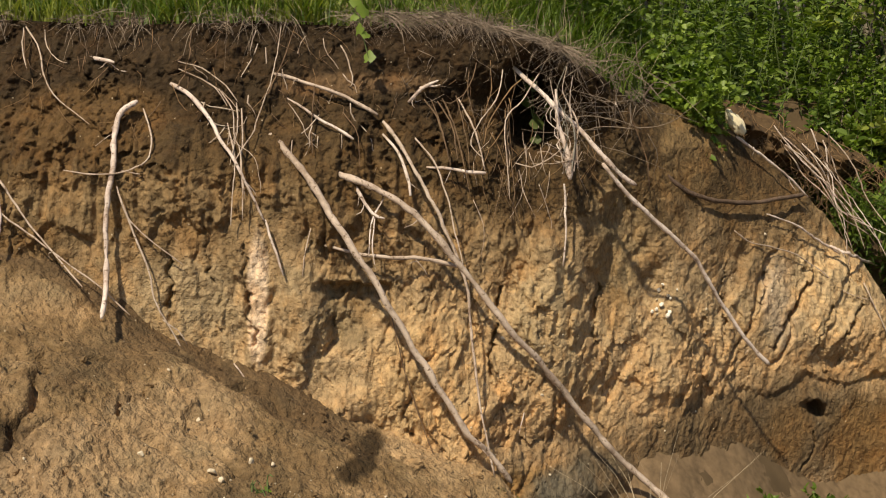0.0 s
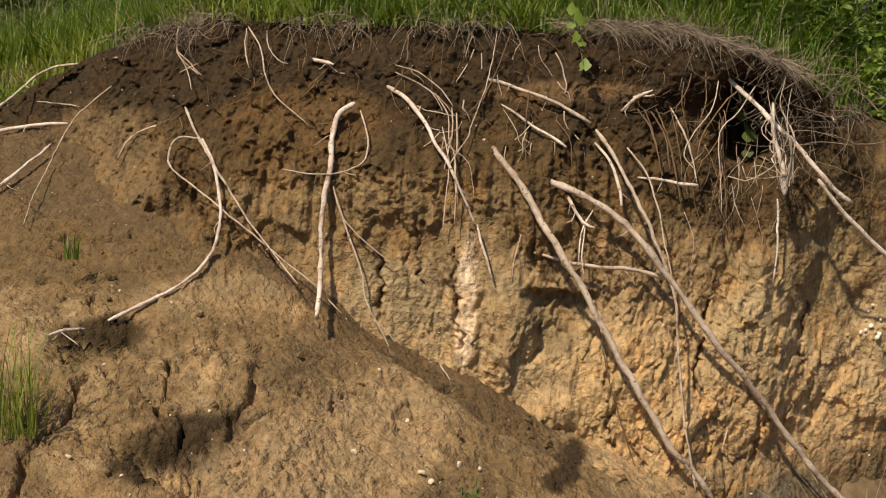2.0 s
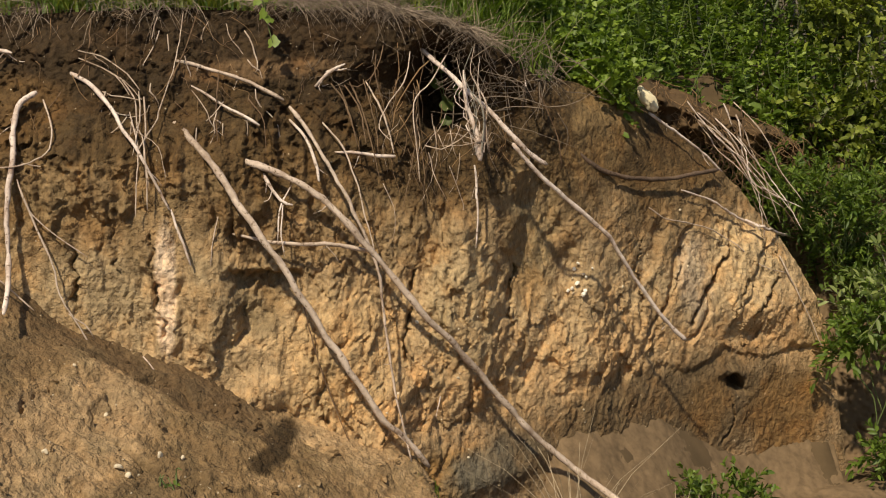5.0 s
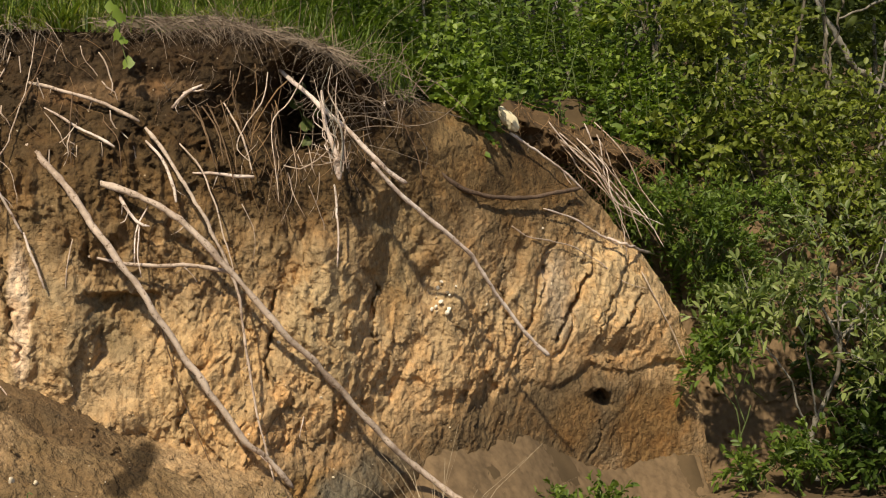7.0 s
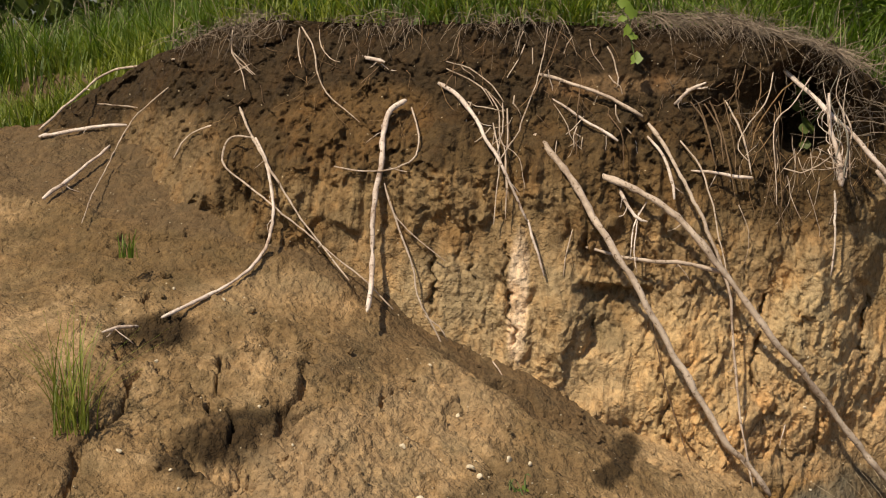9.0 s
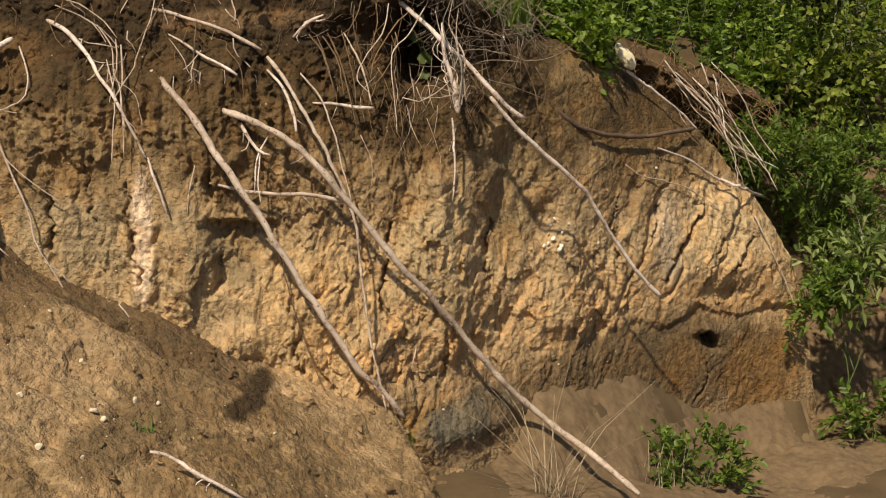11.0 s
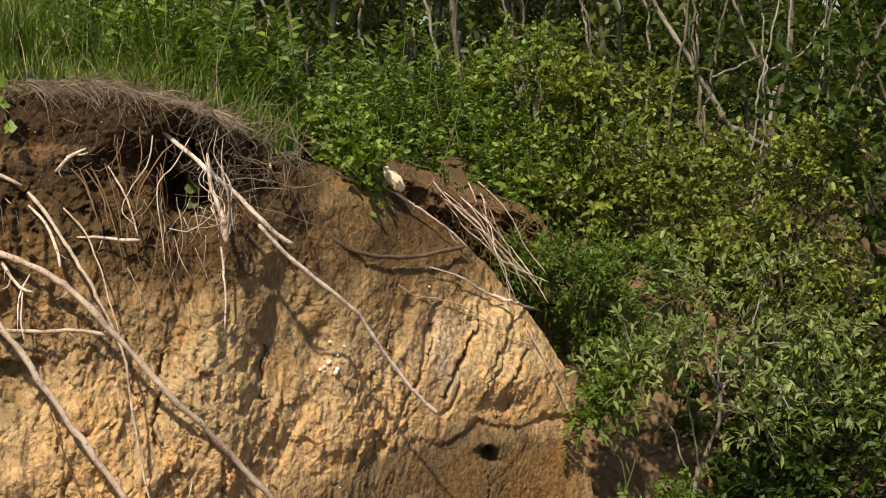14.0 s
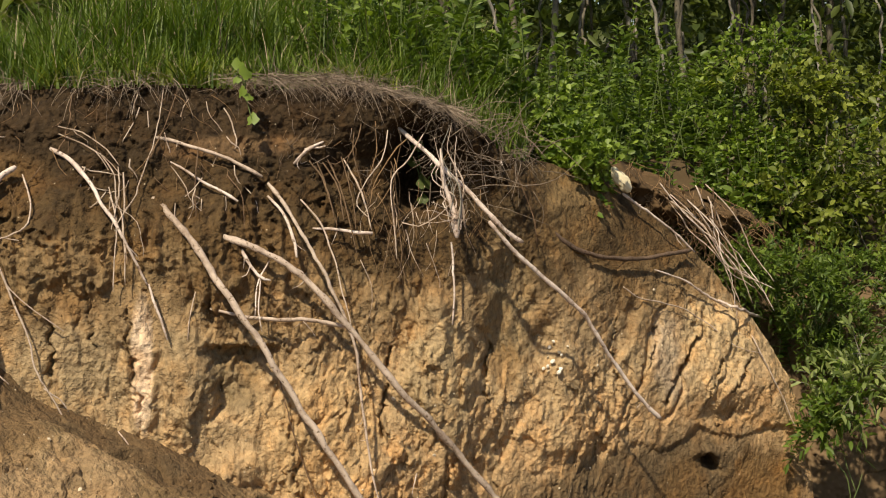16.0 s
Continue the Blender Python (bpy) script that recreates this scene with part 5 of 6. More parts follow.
def rim_fringe():
    """Dead blades and hair roots that droop over the rim."""
    rng = np.random.RandomState(63)
    n = 2300
    x = rng.uniform(-2.35, 0.9, n)
    x = x[rough(x * 6, x * 0, 420) + 0.5 * (rough(x * 17, x * 0, 421) - 0.5) > 0.42]
    n = len(x)
    y = face_y(x, RIM(x)) + rng.uniform(-0.08, 0.06, n)
    o = np.stack([x, y, RIM(x) + 0.012 + 0.02 * rng.randn(n)], 1)
    d = np.stack([0.7 * rng.randn(n), -0.45 - 0.3 * rng.rand(n), 0.25 + 0.45 * rng.randn(n)], 1)
    me = blades("fringe", o, d, rng.uniform(0.03, 0.15, n), rng.uniform(0.0007, 0.0017, n), 1.1, THATCH, rng)
    tagged(new("rim_fringe", me), "dead grass and hair roots drooping over the rim", "dry grass", kind="stuff")
    n = 900                                    # low weeds and yellowing blades along the very edge
    x = rng.uniform(-2.3, 0.3, n)
    x = x[rough(x * 4, x * 0, 430) > 0.40]
    n = len(x)
    y = face_y(x, RIM(x)) + rng.uniform(-0.03, 0.12, n)
    me = grass_mesh("edge_grass", np.stack([x, y, RIM(x) + 0.0 * x], 1), rng.uniform(0.04, 0.16, n), rng.uniform(0.3, 1.5, n), rng.uniform(0.002, 0.005, n), GRASS_YOUNG, 64)
    tagged(new("edge_grass", me), "short yellow-green grass at the very edge of the bank", "grass", kind="stuff")


def tuft(name, label, x, y, z, n, spread, height, lean, mat, seed, wide=0.0025, group="grass tufts"):
    rng = np.random.RandomState(seed)
    r = np.stack([x + spread * rng.randn(n), y + spread * rng.randn(n), np.full(n, z - 0.015)], 1)
    me = grass_mesh(name, r, height * rng.uniform(0.5, 1.15, n), rng.uniform(0.1, lean, n), np.full(n, wide), mat, seed)
    return tagged(new(name, me), label, "grass", group)


def sprays(centres, radius, per, length, rng, out_from, hang=0.15):
    """Twigs and the leaf places on them, clump by clump."""
    stems, place, aim = [], [], []
    for c in centres:
        for k in range(per):
            d = rng.randn(3)
            d /= np.linalg.norm(d)
            a = c + radius * rng.rand() ** 0.5 * d
            o = a - out_from
            g = 0.8 * o / (np.linalg.norm(o) + 0.05) + 0.7 * rng.randn(3) + np.array([0, 0, 0.25])
            g /= np.linalg.norm(g)
            ln = length * rng.uniform(0.6, 1.3)
            e = a + g * ln - np.array([0, 0, hang * ln])
            stems.append((a, (a + e) / 2 + np.array([0, 0, 0.12 * ln]), e))
            for s in np.linspace(0.12, 1.0, rng.randint(7, 12)):
                p = a + (e - a) * s + np.array([0, 0, 0.24 * ln * s * (1 - s) * 2])
                side = np.cross(g, rng.randn(3))
                side /= np.linalg.norm(side) + 1e-9
                place.append(p)
                aim.append(0.75 * side + 0.75 * g + np.array([0, 0, 0.25]))
    return stems, np.array(place), np.array(aim)


def tree(name, label, foot, crowns, clumps, per, leaf, wide, paint, bark_mat, girth, seed, lean=(0, 0), height=None, limbs=7,
         twig=0.22, radius=0.16, group="trees and bushes"):
    """A tree or bush: trunk, limbs to each clump, twigs and leaves. crowns: centre and half sizes."""
    rng = np.random.RandomState(seed)
    base = np.array([foot[0], foot[1], float(ground_z(np.array([foot[0]]), np.array([foot[1]]))[0]) - 0.05])
    if len(foot) > 2:
        base[2] = foot[2]
    thing = new(name)
    thing.location = base
    tagged(thing, label, name.replace("_", " "), group)
    mids = np.array([c[0] for c in crowns], float)
    top = mids.mean(0) if height is None else base + np.array([lean[0], lean[1], height])
    bend = 0.06 * np.linalg.norm(top - base) * rng.randn(2, 3) * (1, 1, 0.3)
    line = [base, base + (top - base) * 0.35 + bend[0], base + (top - base) * 0.7 + bend[1], top]
    part("trunk", tubes_mesh("trunk", [([p - base for p in line], girth, girth * 0.35, 0.01, seed)], bark_mat, 9), thing)
    spine = along(line, 30)
    stems, places, aims, lim = [], [], [], []
    for centre, half in crowns:
        centre, half = np.array(centre, float), np.array(half, float)
        u = rng.randn(clumps, 3)
        u /= np.linalg.norm(u, axis=1)[:, None]
        pts = centre + u * half * (0.35 + 0.65 * rng.rand(clumps, 1) ** 0.6)
        s, p, a = sprays(pts, radius, per, twig, rng, centre - np.array([0, 0, 0.3 * half[2]]))
        stems += s
        places.append(p)
        aims.append(a)
        for q in pts[:limbs]:
            k = rng.randint(6, 26)
            o = spine[k]
            lim.append(((o, o + (q - o) * 0.5 + np.array([0, 0, 0.10]) + 0.05 * rng.randn(3), q), girth * 0.35, 0.004, 0.012, seed))
    for k, (pts, r0, r1, w, sd) in enumerate(lim):
        part("limb", tubes_mesh("limb", [([p - base for p in pts], r0, r1, w, sd + k)], bark_mat, 6), thing)
    p, a = np.vstack(places) - base, np.vstack(aims)
    size = leaf * rng.uniform(0.55, 1.25, len(p))
    crown = part("crown", leaves_mesh("crown", p, a, size, size * wide, paint, 0.18, 0.25, seed), thing)
    pick = [st for i, st in enumerate(stems) if i % 2 == 0]
    tagged(part("twig_spray", tubes_mesh("twig_spray", [([q - base for q in st], 0.0028, 0.0012, 0.0, 1) for st in pick], bark_mat, 3), crown), kind="stuff")
    return thing


def forb(seed, height, leaf, wide, paint, stems=4, spread=0.09):
    """A leafy wild plant of several upright stems."""
    rng = np.random.RandomState(seed)
    thing = new("leafy_plant")
    tagged(thing, "green leafy wild plant growing behind the bank", "wild plant", "wild plants")
    place, aim, line = [], [], []
    for k in range(stems):
        o = np.array([spread * rng.randn(), spread * rng.randn(), -0.02])
        e = o + np.array([0.35 * height * rng.randn() * 0.5, 0.35 * height * rng.randn() * 0.5, height * rng.uniform(0.65, 1.1)])
        line.append(((o, (o + e) / 2 + 0.03 * rng.randn(3), e), 0.004, 0.002, 0.003, seed + k))
        for s in np.linspace(0.15, 1, int(height / 0.029)):
            p = o + (e - o) * s
            for j in range(2):
                a = rng.uniform(0, 6.283)
                place.append(p)
                aim.append([np.cos(a), np.sin(a), 0.45 + 0.5 * s])
    part("stem", tubes_mesh("stem", line, STEM, 5), thing)
    place, aim = np.array(place), np.array(aim)
    size = leaf * rng.uniform(0.5, 1.2, len(place))
    part("foliage", leaves_mesh("foliage", place, aim, size, size * wide, paint, 0.15, 0.35, seed), thing)
    return thing


def plant_forbs():
    rng = np.random.RandomState(5)
    kinds = [forb(31, 0.55, 0.066, 0.46, LEAF_FORB, 5), forb(32, 0.70, 0.076, 0.40, LEAF_FORB, 4), forb(33, 0.42, 0.052, 0.60, LEAF_BUSH, 6),
             forb(34, 0.80, 0.085, 0.28, LEAF_FORB, 4), forb(35, 0.35, 0.058, 0.75, LEAF_BUSH, 5), forb(36, 0.62, 0.05, 0.35, LEAF_FORB, 6)]
    spots = []
    for k in range(120):
        x = rng.uniform(0.25, 2.6)
        y = EDGE(np.array([x]))[0] + rng.uniform(0.05, 1.9)
        if x < 0.75:
            y += 0.25
        spots.append((x, y))
    for k in range(34):                       # among the grass, thinning out along the rim
        x = 0.75 - 1.0 * rng.rand() ** 1.5
        spots.append((x, EDGE(np.array([x]))[0] + rng.uniform(0.15, 1.6)))
    for k in range(14):                       # slope past the spur
        spots.append((rng.uniform(2.45, 3.1), 8.0 + 0.4 * rng.rand()))
    for k in range(30):                       # undergrowth of the slope below the trees
        spots.append((rng.uniform(3.1, 4.9), rng.uniform(7.6, 9.0)))
    for k in range(16):                       # along the top of the torn sod
        spots.append((rng.uniform(1.5, 2.4), rng.uniform(7.55, 7.9)))
    used = set()
    for x, y in spots:
        i = rng.randint(6)
        z = float(top_z(np.array([x]), np.array([y]))[0])
        m = pose(x, y, z, rng.uniform(-8, 8), rng.uniform(-8, 8), rng.uniform(0, 360))
        if i not in used:
            used.add(i)
            kinds[i].matrix_basis = m
        else:
            kinds[i].scale = (1, 1, 1)
            copy_thing(kinds[i], m @ Matrix.Diagonal((*([rng.uniform(0.6, 1.15)] * 3), 1)))


def woods():
    """Thin-stemmed trees behind the bank, and the thicket past them."""
    rng = np.random.RandomState(77)
    for k, (x, y, h, pale) in enumerate([(1.25, 9.2, 4.5, 0), (1.55, 10.4, 5.0, 1), (1.75, 10.5, 5.0, 1), (0.75, 9.0, 3.2, 0), (2.2, 10.0, 4.5, 0),
                                          (2.35, 9.3, 4.0, 0), (2.75, 11.0, 5.0, 1), (3.0, 9.6, 4.0, 0), (3.35, 11.5, 5.0, 1), (3.9, 10.2, 4.5, 0),
                                          (4.4, 11.8, 5.0, 1), (5.0, 10.6, 4.5, 0), (5.6, 12.0, 5.0, 1), (0.2, 11.0, 4.0, 0), (6.2, 11.0, 4.5, 0),
                                          (2.0, 12.5, 5.5, 1), (3.8, 13.0, 5.5, 0), (1.0, 12.0, 5.0, 0)]):
        g = float(ground_z(np.array([x]), np.array([y]))[0])
        crowns = [((x + 0.3 * rng.randn(), y + 0.2 * rng.randn(), g + h * 0.80), (0.75, 0.6, h * 0.22)),
                  ((x + 0.3 * rng.randn(), y + 0.3 * rng.rand(), g + h * rng.uniform(0.38, 0.55)), (0.6, 0.5, 0.45))]
        tree("tree", "slender tree with a %s stem in the wood" % ("pale grey" if pale else "dark grey"), (x, y), crowns, 14, 8, 0.075, 0.48,
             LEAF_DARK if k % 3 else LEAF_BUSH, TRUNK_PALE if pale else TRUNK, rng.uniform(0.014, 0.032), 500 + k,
             (0.25 * rng.randn(), 0.1), h, 4, 0.25, 0.26, "trees of the wood")
    # undergrowth of the wood, too dense to tell apart
    n = 90000
    x = rng.uniform(-1.2, 11, n)
    y = 9.2 + 8.5 * rng.rand(n)
    g = ground_z(x, y)
    z = g + rng.rand(n) ** 1.1 * np.where(x > 1.5, 5.2, 3.8)
    keep = rough(x * 1.6, z * 1.6, 600) * 0.6 + 0.4 * rough(x * 3.1 + y, z * 3.1 - y, 601) > 0.40
    p = np.stack([x, y, z], 1)[keep]
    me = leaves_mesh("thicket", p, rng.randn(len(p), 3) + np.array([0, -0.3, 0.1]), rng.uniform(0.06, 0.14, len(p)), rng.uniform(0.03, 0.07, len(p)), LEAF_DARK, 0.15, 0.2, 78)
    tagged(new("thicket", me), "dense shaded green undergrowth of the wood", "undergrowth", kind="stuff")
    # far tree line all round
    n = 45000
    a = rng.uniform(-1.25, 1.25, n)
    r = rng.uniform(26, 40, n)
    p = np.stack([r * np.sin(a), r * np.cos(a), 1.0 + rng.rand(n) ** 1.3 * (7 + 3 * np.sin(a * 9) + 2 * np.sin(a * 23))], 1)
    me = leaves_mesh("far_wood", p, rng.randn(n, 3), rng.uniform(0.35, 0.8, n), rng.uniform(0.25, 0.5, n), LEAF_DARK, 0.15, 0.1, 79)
    tagged(new("far_trees", me), "dark green line of distant trees", "trees", kind="stuff")
    for k in range(30):                        # bare thin stems between the trees
        x, y = rng.uniform(0.6, 5.4), rng.uniform(8.6, 10.6)
        g = float(ground_z(np.array([x]), np.array([y]))[0])
        e = np.array([x + 0.35 * rng.randn(), y, g + rng.uniform(2.0, 4.0)])
        s = np.array([x, y, g - 0.05])
        ob = new("sapling", tubes_mesh("sapling", [((s, (s + e) / 2 + 0.08 * rng.randn(3), e), 0.012, 0.006, 0.02, k)], TRUNK_PALE if k % 3 else TRUNK, 6))
        tagged(ob, "thin bare sapling stem among the trees", "sapling", "saplings of the wood")


def near_trees():
    # thicket past the end of the spur: broad-leaved bushes above, long-leaved boughs below
    tree("bush", "broad-leaved light green bush beside the wood", (2.95, 8.6),
         [((2.62, 8.2, 1.86), (0.34, 0.2, 0.12)), ((3.05, 8.2, 1.80), (0.30, 0.2, 0.12)), ((2.85, 8.0, 1.52), (0.42, 0.26, 0.13)), ((3.15, 7.9, 1.33), (0.36, 0.24, 0.12)), ((2.68, 7.9, 1.24), (0.34, 0.24, 0.13)), ((2.95, 7.85, 1.03), (0.38, 0.24, 0.13))],
         10, 8, 0.050, 0.70, LEAF_OLIVE, TRUNK, 0.024, 801, (0.0, -0.3), 0.5, 5, 0.20, 0.10)
    tree("bush", "broad-leaved bush over the torn sod", (2.55, 8.7), [((2.30, 8.3, 1.50), (0.26, 0.2, 0.14)), ((2.45, 8.2, 1.22), (0.26, 0.2, 0.14)), ((2.62, 8.5, 2.05), (0.28, 0.2, 0.12))],
         12, 9, 0.044, 0.66, LEAF_BUSH, TRUNK, 0.018, 802, (0.0, -0.2), 0.5, 5, 0.18, 0.11)
    tree("long_leaved_tree", "tree with long pale-backed leaves reaching over the slope", (3.11, 6.95, -0.75),
         [((2.80, 6.85, 0.47), (0.26, 0.16, 0.06)), ((3.10, 6.8, 0.55), (0.24, 0.2, 0.08)), ((3.28, 6.65, 0.16), (0.20, 0.14, 0.06)), ((3.42, 6.8, 0.42), (0.28, 0.2, 0.10)),
          ((3.68, 6.9, 0.55), (0.26, 0.2, 0.12)), ((3.30, 7.0, 0.80), (0.34, 0.2, 0.12)), ((2.55, 6.9, 0.36), (0.14, 0.10, 0.07)), ((3.75, 6.8, 0.16), (0.22, 0.2, 0.10))],
         7, 6, 0.066, 0.34, LEAF_WILLOW, TRUNK_PALE, 0.020, 803, (-0.10, 0.0), 1.25, 1, 0.22, 0.10)
    tree("long_leaved_tree", "light green leafy tree leaning over the slope", (3.9, 8.0),
         [((3.30, 7.8, 1.30), (0.30, 0.22, 0.12)), ((3.55, 7.7, 1.05), (0.34, 0.22, 0.12)), ((3.85, 7.7, 1.36), (0.34, 0.22, 0.14)), ((4.20, 7.6, 1.42), (0.30, 0.22, 0.16)), ((4.05, 7.6, 1.02), (0.36, 0.24, 0.14)),
          ((3.35, 7.6, 0.80), (0.30, 0.2, 0.12)), ((3.80, 7.6, 0.66), (0.34, 0.24, 0.12)), ((4.25, 7.5, 0.55), (0.30, 0.24, 0.16)), ((4.1, 7.5, 0.1), (0.36, 0.24, 0.2))],
         12, 9, 0.050, 0.55, LEAF_OLIVE, TRUNK, 0.038, 804, (-0.1, -0.2), 0.6, 5, 0.22, 0.13)
    # its leaf paint is darkened to keep the wood's edge dim
    tree("broad_tree", "broad-leaved tree at the wood's edge, greens darkened for shade", (4.75, 8.0),
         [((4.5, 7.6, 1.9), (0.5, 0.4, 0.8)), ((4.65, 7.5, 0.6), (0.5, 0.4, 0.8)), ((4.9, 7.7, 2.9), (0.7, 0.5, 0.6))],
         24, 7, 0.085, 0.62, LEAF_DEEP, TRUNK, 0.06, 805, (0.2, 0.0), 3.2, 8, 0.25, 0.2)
    # extra dark leaves that stand in for the shade below the trees
    tree("bush", "leafy bush at the foot of the slope, greens darkened for shade", (3.5, 7.0, -0.9), [((3.40, 7.25, -0.05), (0.34, 0.2, 0.34)), ((3.42, 6.85, -0.36), (0.24, 0.2, 0.14)), ((3.7, 6.9, -0.20), (0.3, 0.25, 0.25)), ((4.1, 7.1, -0.2), (0.45, 0.35, 0.45))],
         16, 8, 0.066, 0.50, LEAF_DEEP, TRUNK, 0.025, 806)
    tree("bush", "small green bush at the gully's end", (2.60, 6.75, -0.8), [((2.52, 6.8, 0.30), (0.10, 0.08, 0.07)), ((2.42, 6.8, 0.16), (0.06, 0.06, 0.04)), ((2.66, 6.7, -0.36), (0.14, 0.1, 0.07)), ((2.86, 6.7, -0.30), (0.14, 0.1, 0.09))],
         7, 7, 0.052, 0.42, LEAF_FORB, STEM, 0.008, 807, limbs=1, twig=0.12, radius=0.06)
    tree("bush", "round-leaved low bush growing over the sack", (1.22, 6.95, 1.38), [((1.21, 6.64, 1.48), (0.10, 0.08, 0.09)), ((1.17, 6.72, 1.60), (0.15, 0.12, 0.10)), ((1.05, 6.95, 1.74), (0.22, 0.15, 0.14))],
         20, 6, 0.036, 0.80, LEAF_BUSH, STEM, 0.008, 808, twig=0.10, radius=0.07)
    tree("bush", "feathery bright green bush on the slope past the spur", (2.60, 7.45, 0.20),
         [((2.22, 7.35, 0.92), (0.14, 0.10, 0.09)), ((2.46, 7.35, 0.86), (0.18, 0.12, 0.12)), ((2.60, 7.35, 0.66), (0.20, 0.12, 0.13)), ((2.74, 7.35, 0.48), (0.16, 0.10, 0.10)), ((2.84, 7.45, 0.90), (0.24, 0.14, 0.12))],
         20, 8, 0.042, 0.34, LEAF_FORB, STEM, 0.010, 809, twig=0.13, radius=0.08)
    tree("bush", "weedy green plant with yellowing leaves in the gully", (1.66, 6.1, -0.66), [((1.62, 6.05, -0.42), (0.20, 0.15, 0.17))], 20, 7, 0.045, 0.45, LEAF_FORB, STEM, 0.007, 810, twig=0.11, radius=0.07)
    tree("broad_tree", "dark tree standing alone beyond the grassy shoulder", (-6.0, 13.2), [((-6.0, 13.0, 2.6), (1.0, 0.7, 1.3)), ((-5.2, 13.4, 1.9), (0.7, 0.5, 0.6))],
         30, 8, 0.13, 0.6, LEAF_DARK, TRUNK, 0.08, 811, (0, 0), 3.0, 8, 0.35, 0.3)
    # leaning pale trunk and a forked bare tree in the gap
    fallen = new("leaning_trunk", tubes_mesh("leaning_trunk", [((( 5.15, 9.8, 1.05), (4.82, 9.8, 1.34), (4.46, 9.8, 1.56), (4.24, 9.8, 1.9), (3.85, 9.9, 2.6), (3.6, 10.0, 3.3)), 0.026, 0.014, 0.012, 3)], TRUNK_PALE, 9))
    tagged(fallen, "leaning pale grey birch trunk in the wood", "trunk")
    blossom = tree("blossom_sprig", "leafy sprig with small white blossoms in the thicket", (2.93, 8.35), [((2.91, 8.3, 1.66), (0.08, 0.05, 0.03))], 4, 4, 0.035, 0.6, LEAF_BUSH, STEM, 0.006, 812, twig=0.08, radius=0.04)
    rng = np.random.RandomState(813)
    base = np.array(blossom.location)
    for k in range(7):
        o = np.array([2.91, 8.24, 1.68]) + rng.randn(3) * (0.028, 0.012, 0.012) - base
        ang = np.linspace(0, 2 * np.pi, 11)[:-1]
        ring = o + 0.014 * np.stack([np.cos(ang) * (1 + 0.25 * np.cos(5 * ang)), 0.3 * np.sin(ang) - 0.15, np.sin(ang) * (1 + 0.25 * np.cos(5 * ang))], 1)
        part("blossom", mesh_from("blossom", np.vstack([ring, o + (0, -0.006, 0)]), np.array([[i, (i + 1) % 10, 10] for i in range(10)]), PETAL), blossom, "small white blossom")
    forked = new("bare_tree")
    forked.location = (4.78, 9.75, 0.55)
    tagged(forked, "half-dead forked tree with pale bare limbs", "tree")
    for k, (pts, r) in enumerate([(((0, 0, 0), (0.0, 0, 0.9), (-0.05, 0, 1.3), (-0.3, 0, 1.9), (-0.5, 0, 2.6)), 0.020), (((0.0, 0, 1.2), (0.12, 0, 1.5), (0.18, 0, 2.4)), 0.015),
                                   (((-0.02, 0, 1.4), (0.25, -0.05, 1.55), (0.5, 0, 1.9)), 0.009), (((-0.1, 0, 1.5), (-0.5, 0, 1.35)), 0.012)]):
        part("trunk" if k == 0 else "limb", tubes_mesh("limb", [(pts, r, r * 0.5, 0.01, k)], TRUNK_PALE, 7), forked)


def round_leaf_plant(name, label, base, leaves, stalk, mat, seed):
    """A rim plant with a few large round leaves; leaves: offsets and sizes."""
    rng = np.random.RandomState(seed)
    thing = new(name)
    thing.location = base
    tagged(thing, label, "plant")
    part("stalk", tubes_mesh("stalk", [(((0, 0, 0), (o[0] * 0.5, o[1] * 0.5, o[2] * 0.6 + 0.01), o), 0.003, 0.0018, 0.001, seed) for o, s in leaves], STEM, 5), thing)
    for o, s in leaves:
        ang = np.linspace(0, 2 * np.pi, 15)[:-1] + rng.uniform(-0.6, 0.6)
        r = s * (0.42 + 0.07 * np.cos(ang * 5) + 0.05 * np.sin(ang * 3 + seed) + 0.12 * np.cos(ang)) * rng.uniform(0.9, 1.1, 14)
        face = np.array([rng.uniform(-0.9, 0.9), -0.7, rng.uniform(0.2, 1.0)])
        face /= np.linalg.norm(face)
        a = np.cross(face, (0, 0, 1))
        a /= np.linalg.norm(a)
        b = np.cross(a, face)
        rim = np.array(o) + r[:, None] * (np.sin(ang)[:, None] * a + np.cos(ang)[:, None] * b) - face * 0.10 * s * (np.abs(np.sin(ang))[:, None])
        v = np.vstack([rim, np.array(o)[None]])
        f = np.array([[i, (i + 1) % 14, 14] for i in range(14)])
        part("leaf", mesh_from("leaf", v, f, mat), thing)
    return thing


grass_field()
rim_fringe()
plant_forbs()
woods()
near_trees()
round_leaf_plant("rim_plant", "plant with large round light green leaves at the rim", (-0.33, 5.78, 1.88),
                 [((-0.02, -0.02, 0.11), 0.066), ((0.015, -0.03, 0.075), 0.080), ((-0.01, -0.03, 0.0), 0.055), ((0.02, -0.04, -0.02), 0.045), ((0.03, -0.05, -0.11), 0.060), ((-0.03, -0.02, 0.05), 0.045)], None, LEAF_BUSH, 1)
# dark leaf paint carries the shade inside the hollow
round_leaf_plant("hollow_plant", "plant with heart-shaped leaves growing in the hollow", (0.40, 6.14, 1.44),
                 [((-0.03, -0.03, 0.13), 0.08), ((0.01, -0.05, 0.04), 0.085), ((0.06, -0.05, 0.10), 0.065), ((-0.02, -0.02, 0.20), 0.07), ((0.0, -0.04, -0.03), 0.06)], None, LEAF_DARK, 2)
tuft("grass_tuft", "tuft of long fresh grass on the soil heap", -1.98, 4.07, 0.64, 70, 0.035, 0.36, 0.9, GRASS_YOUNG, 41, 0.0019)
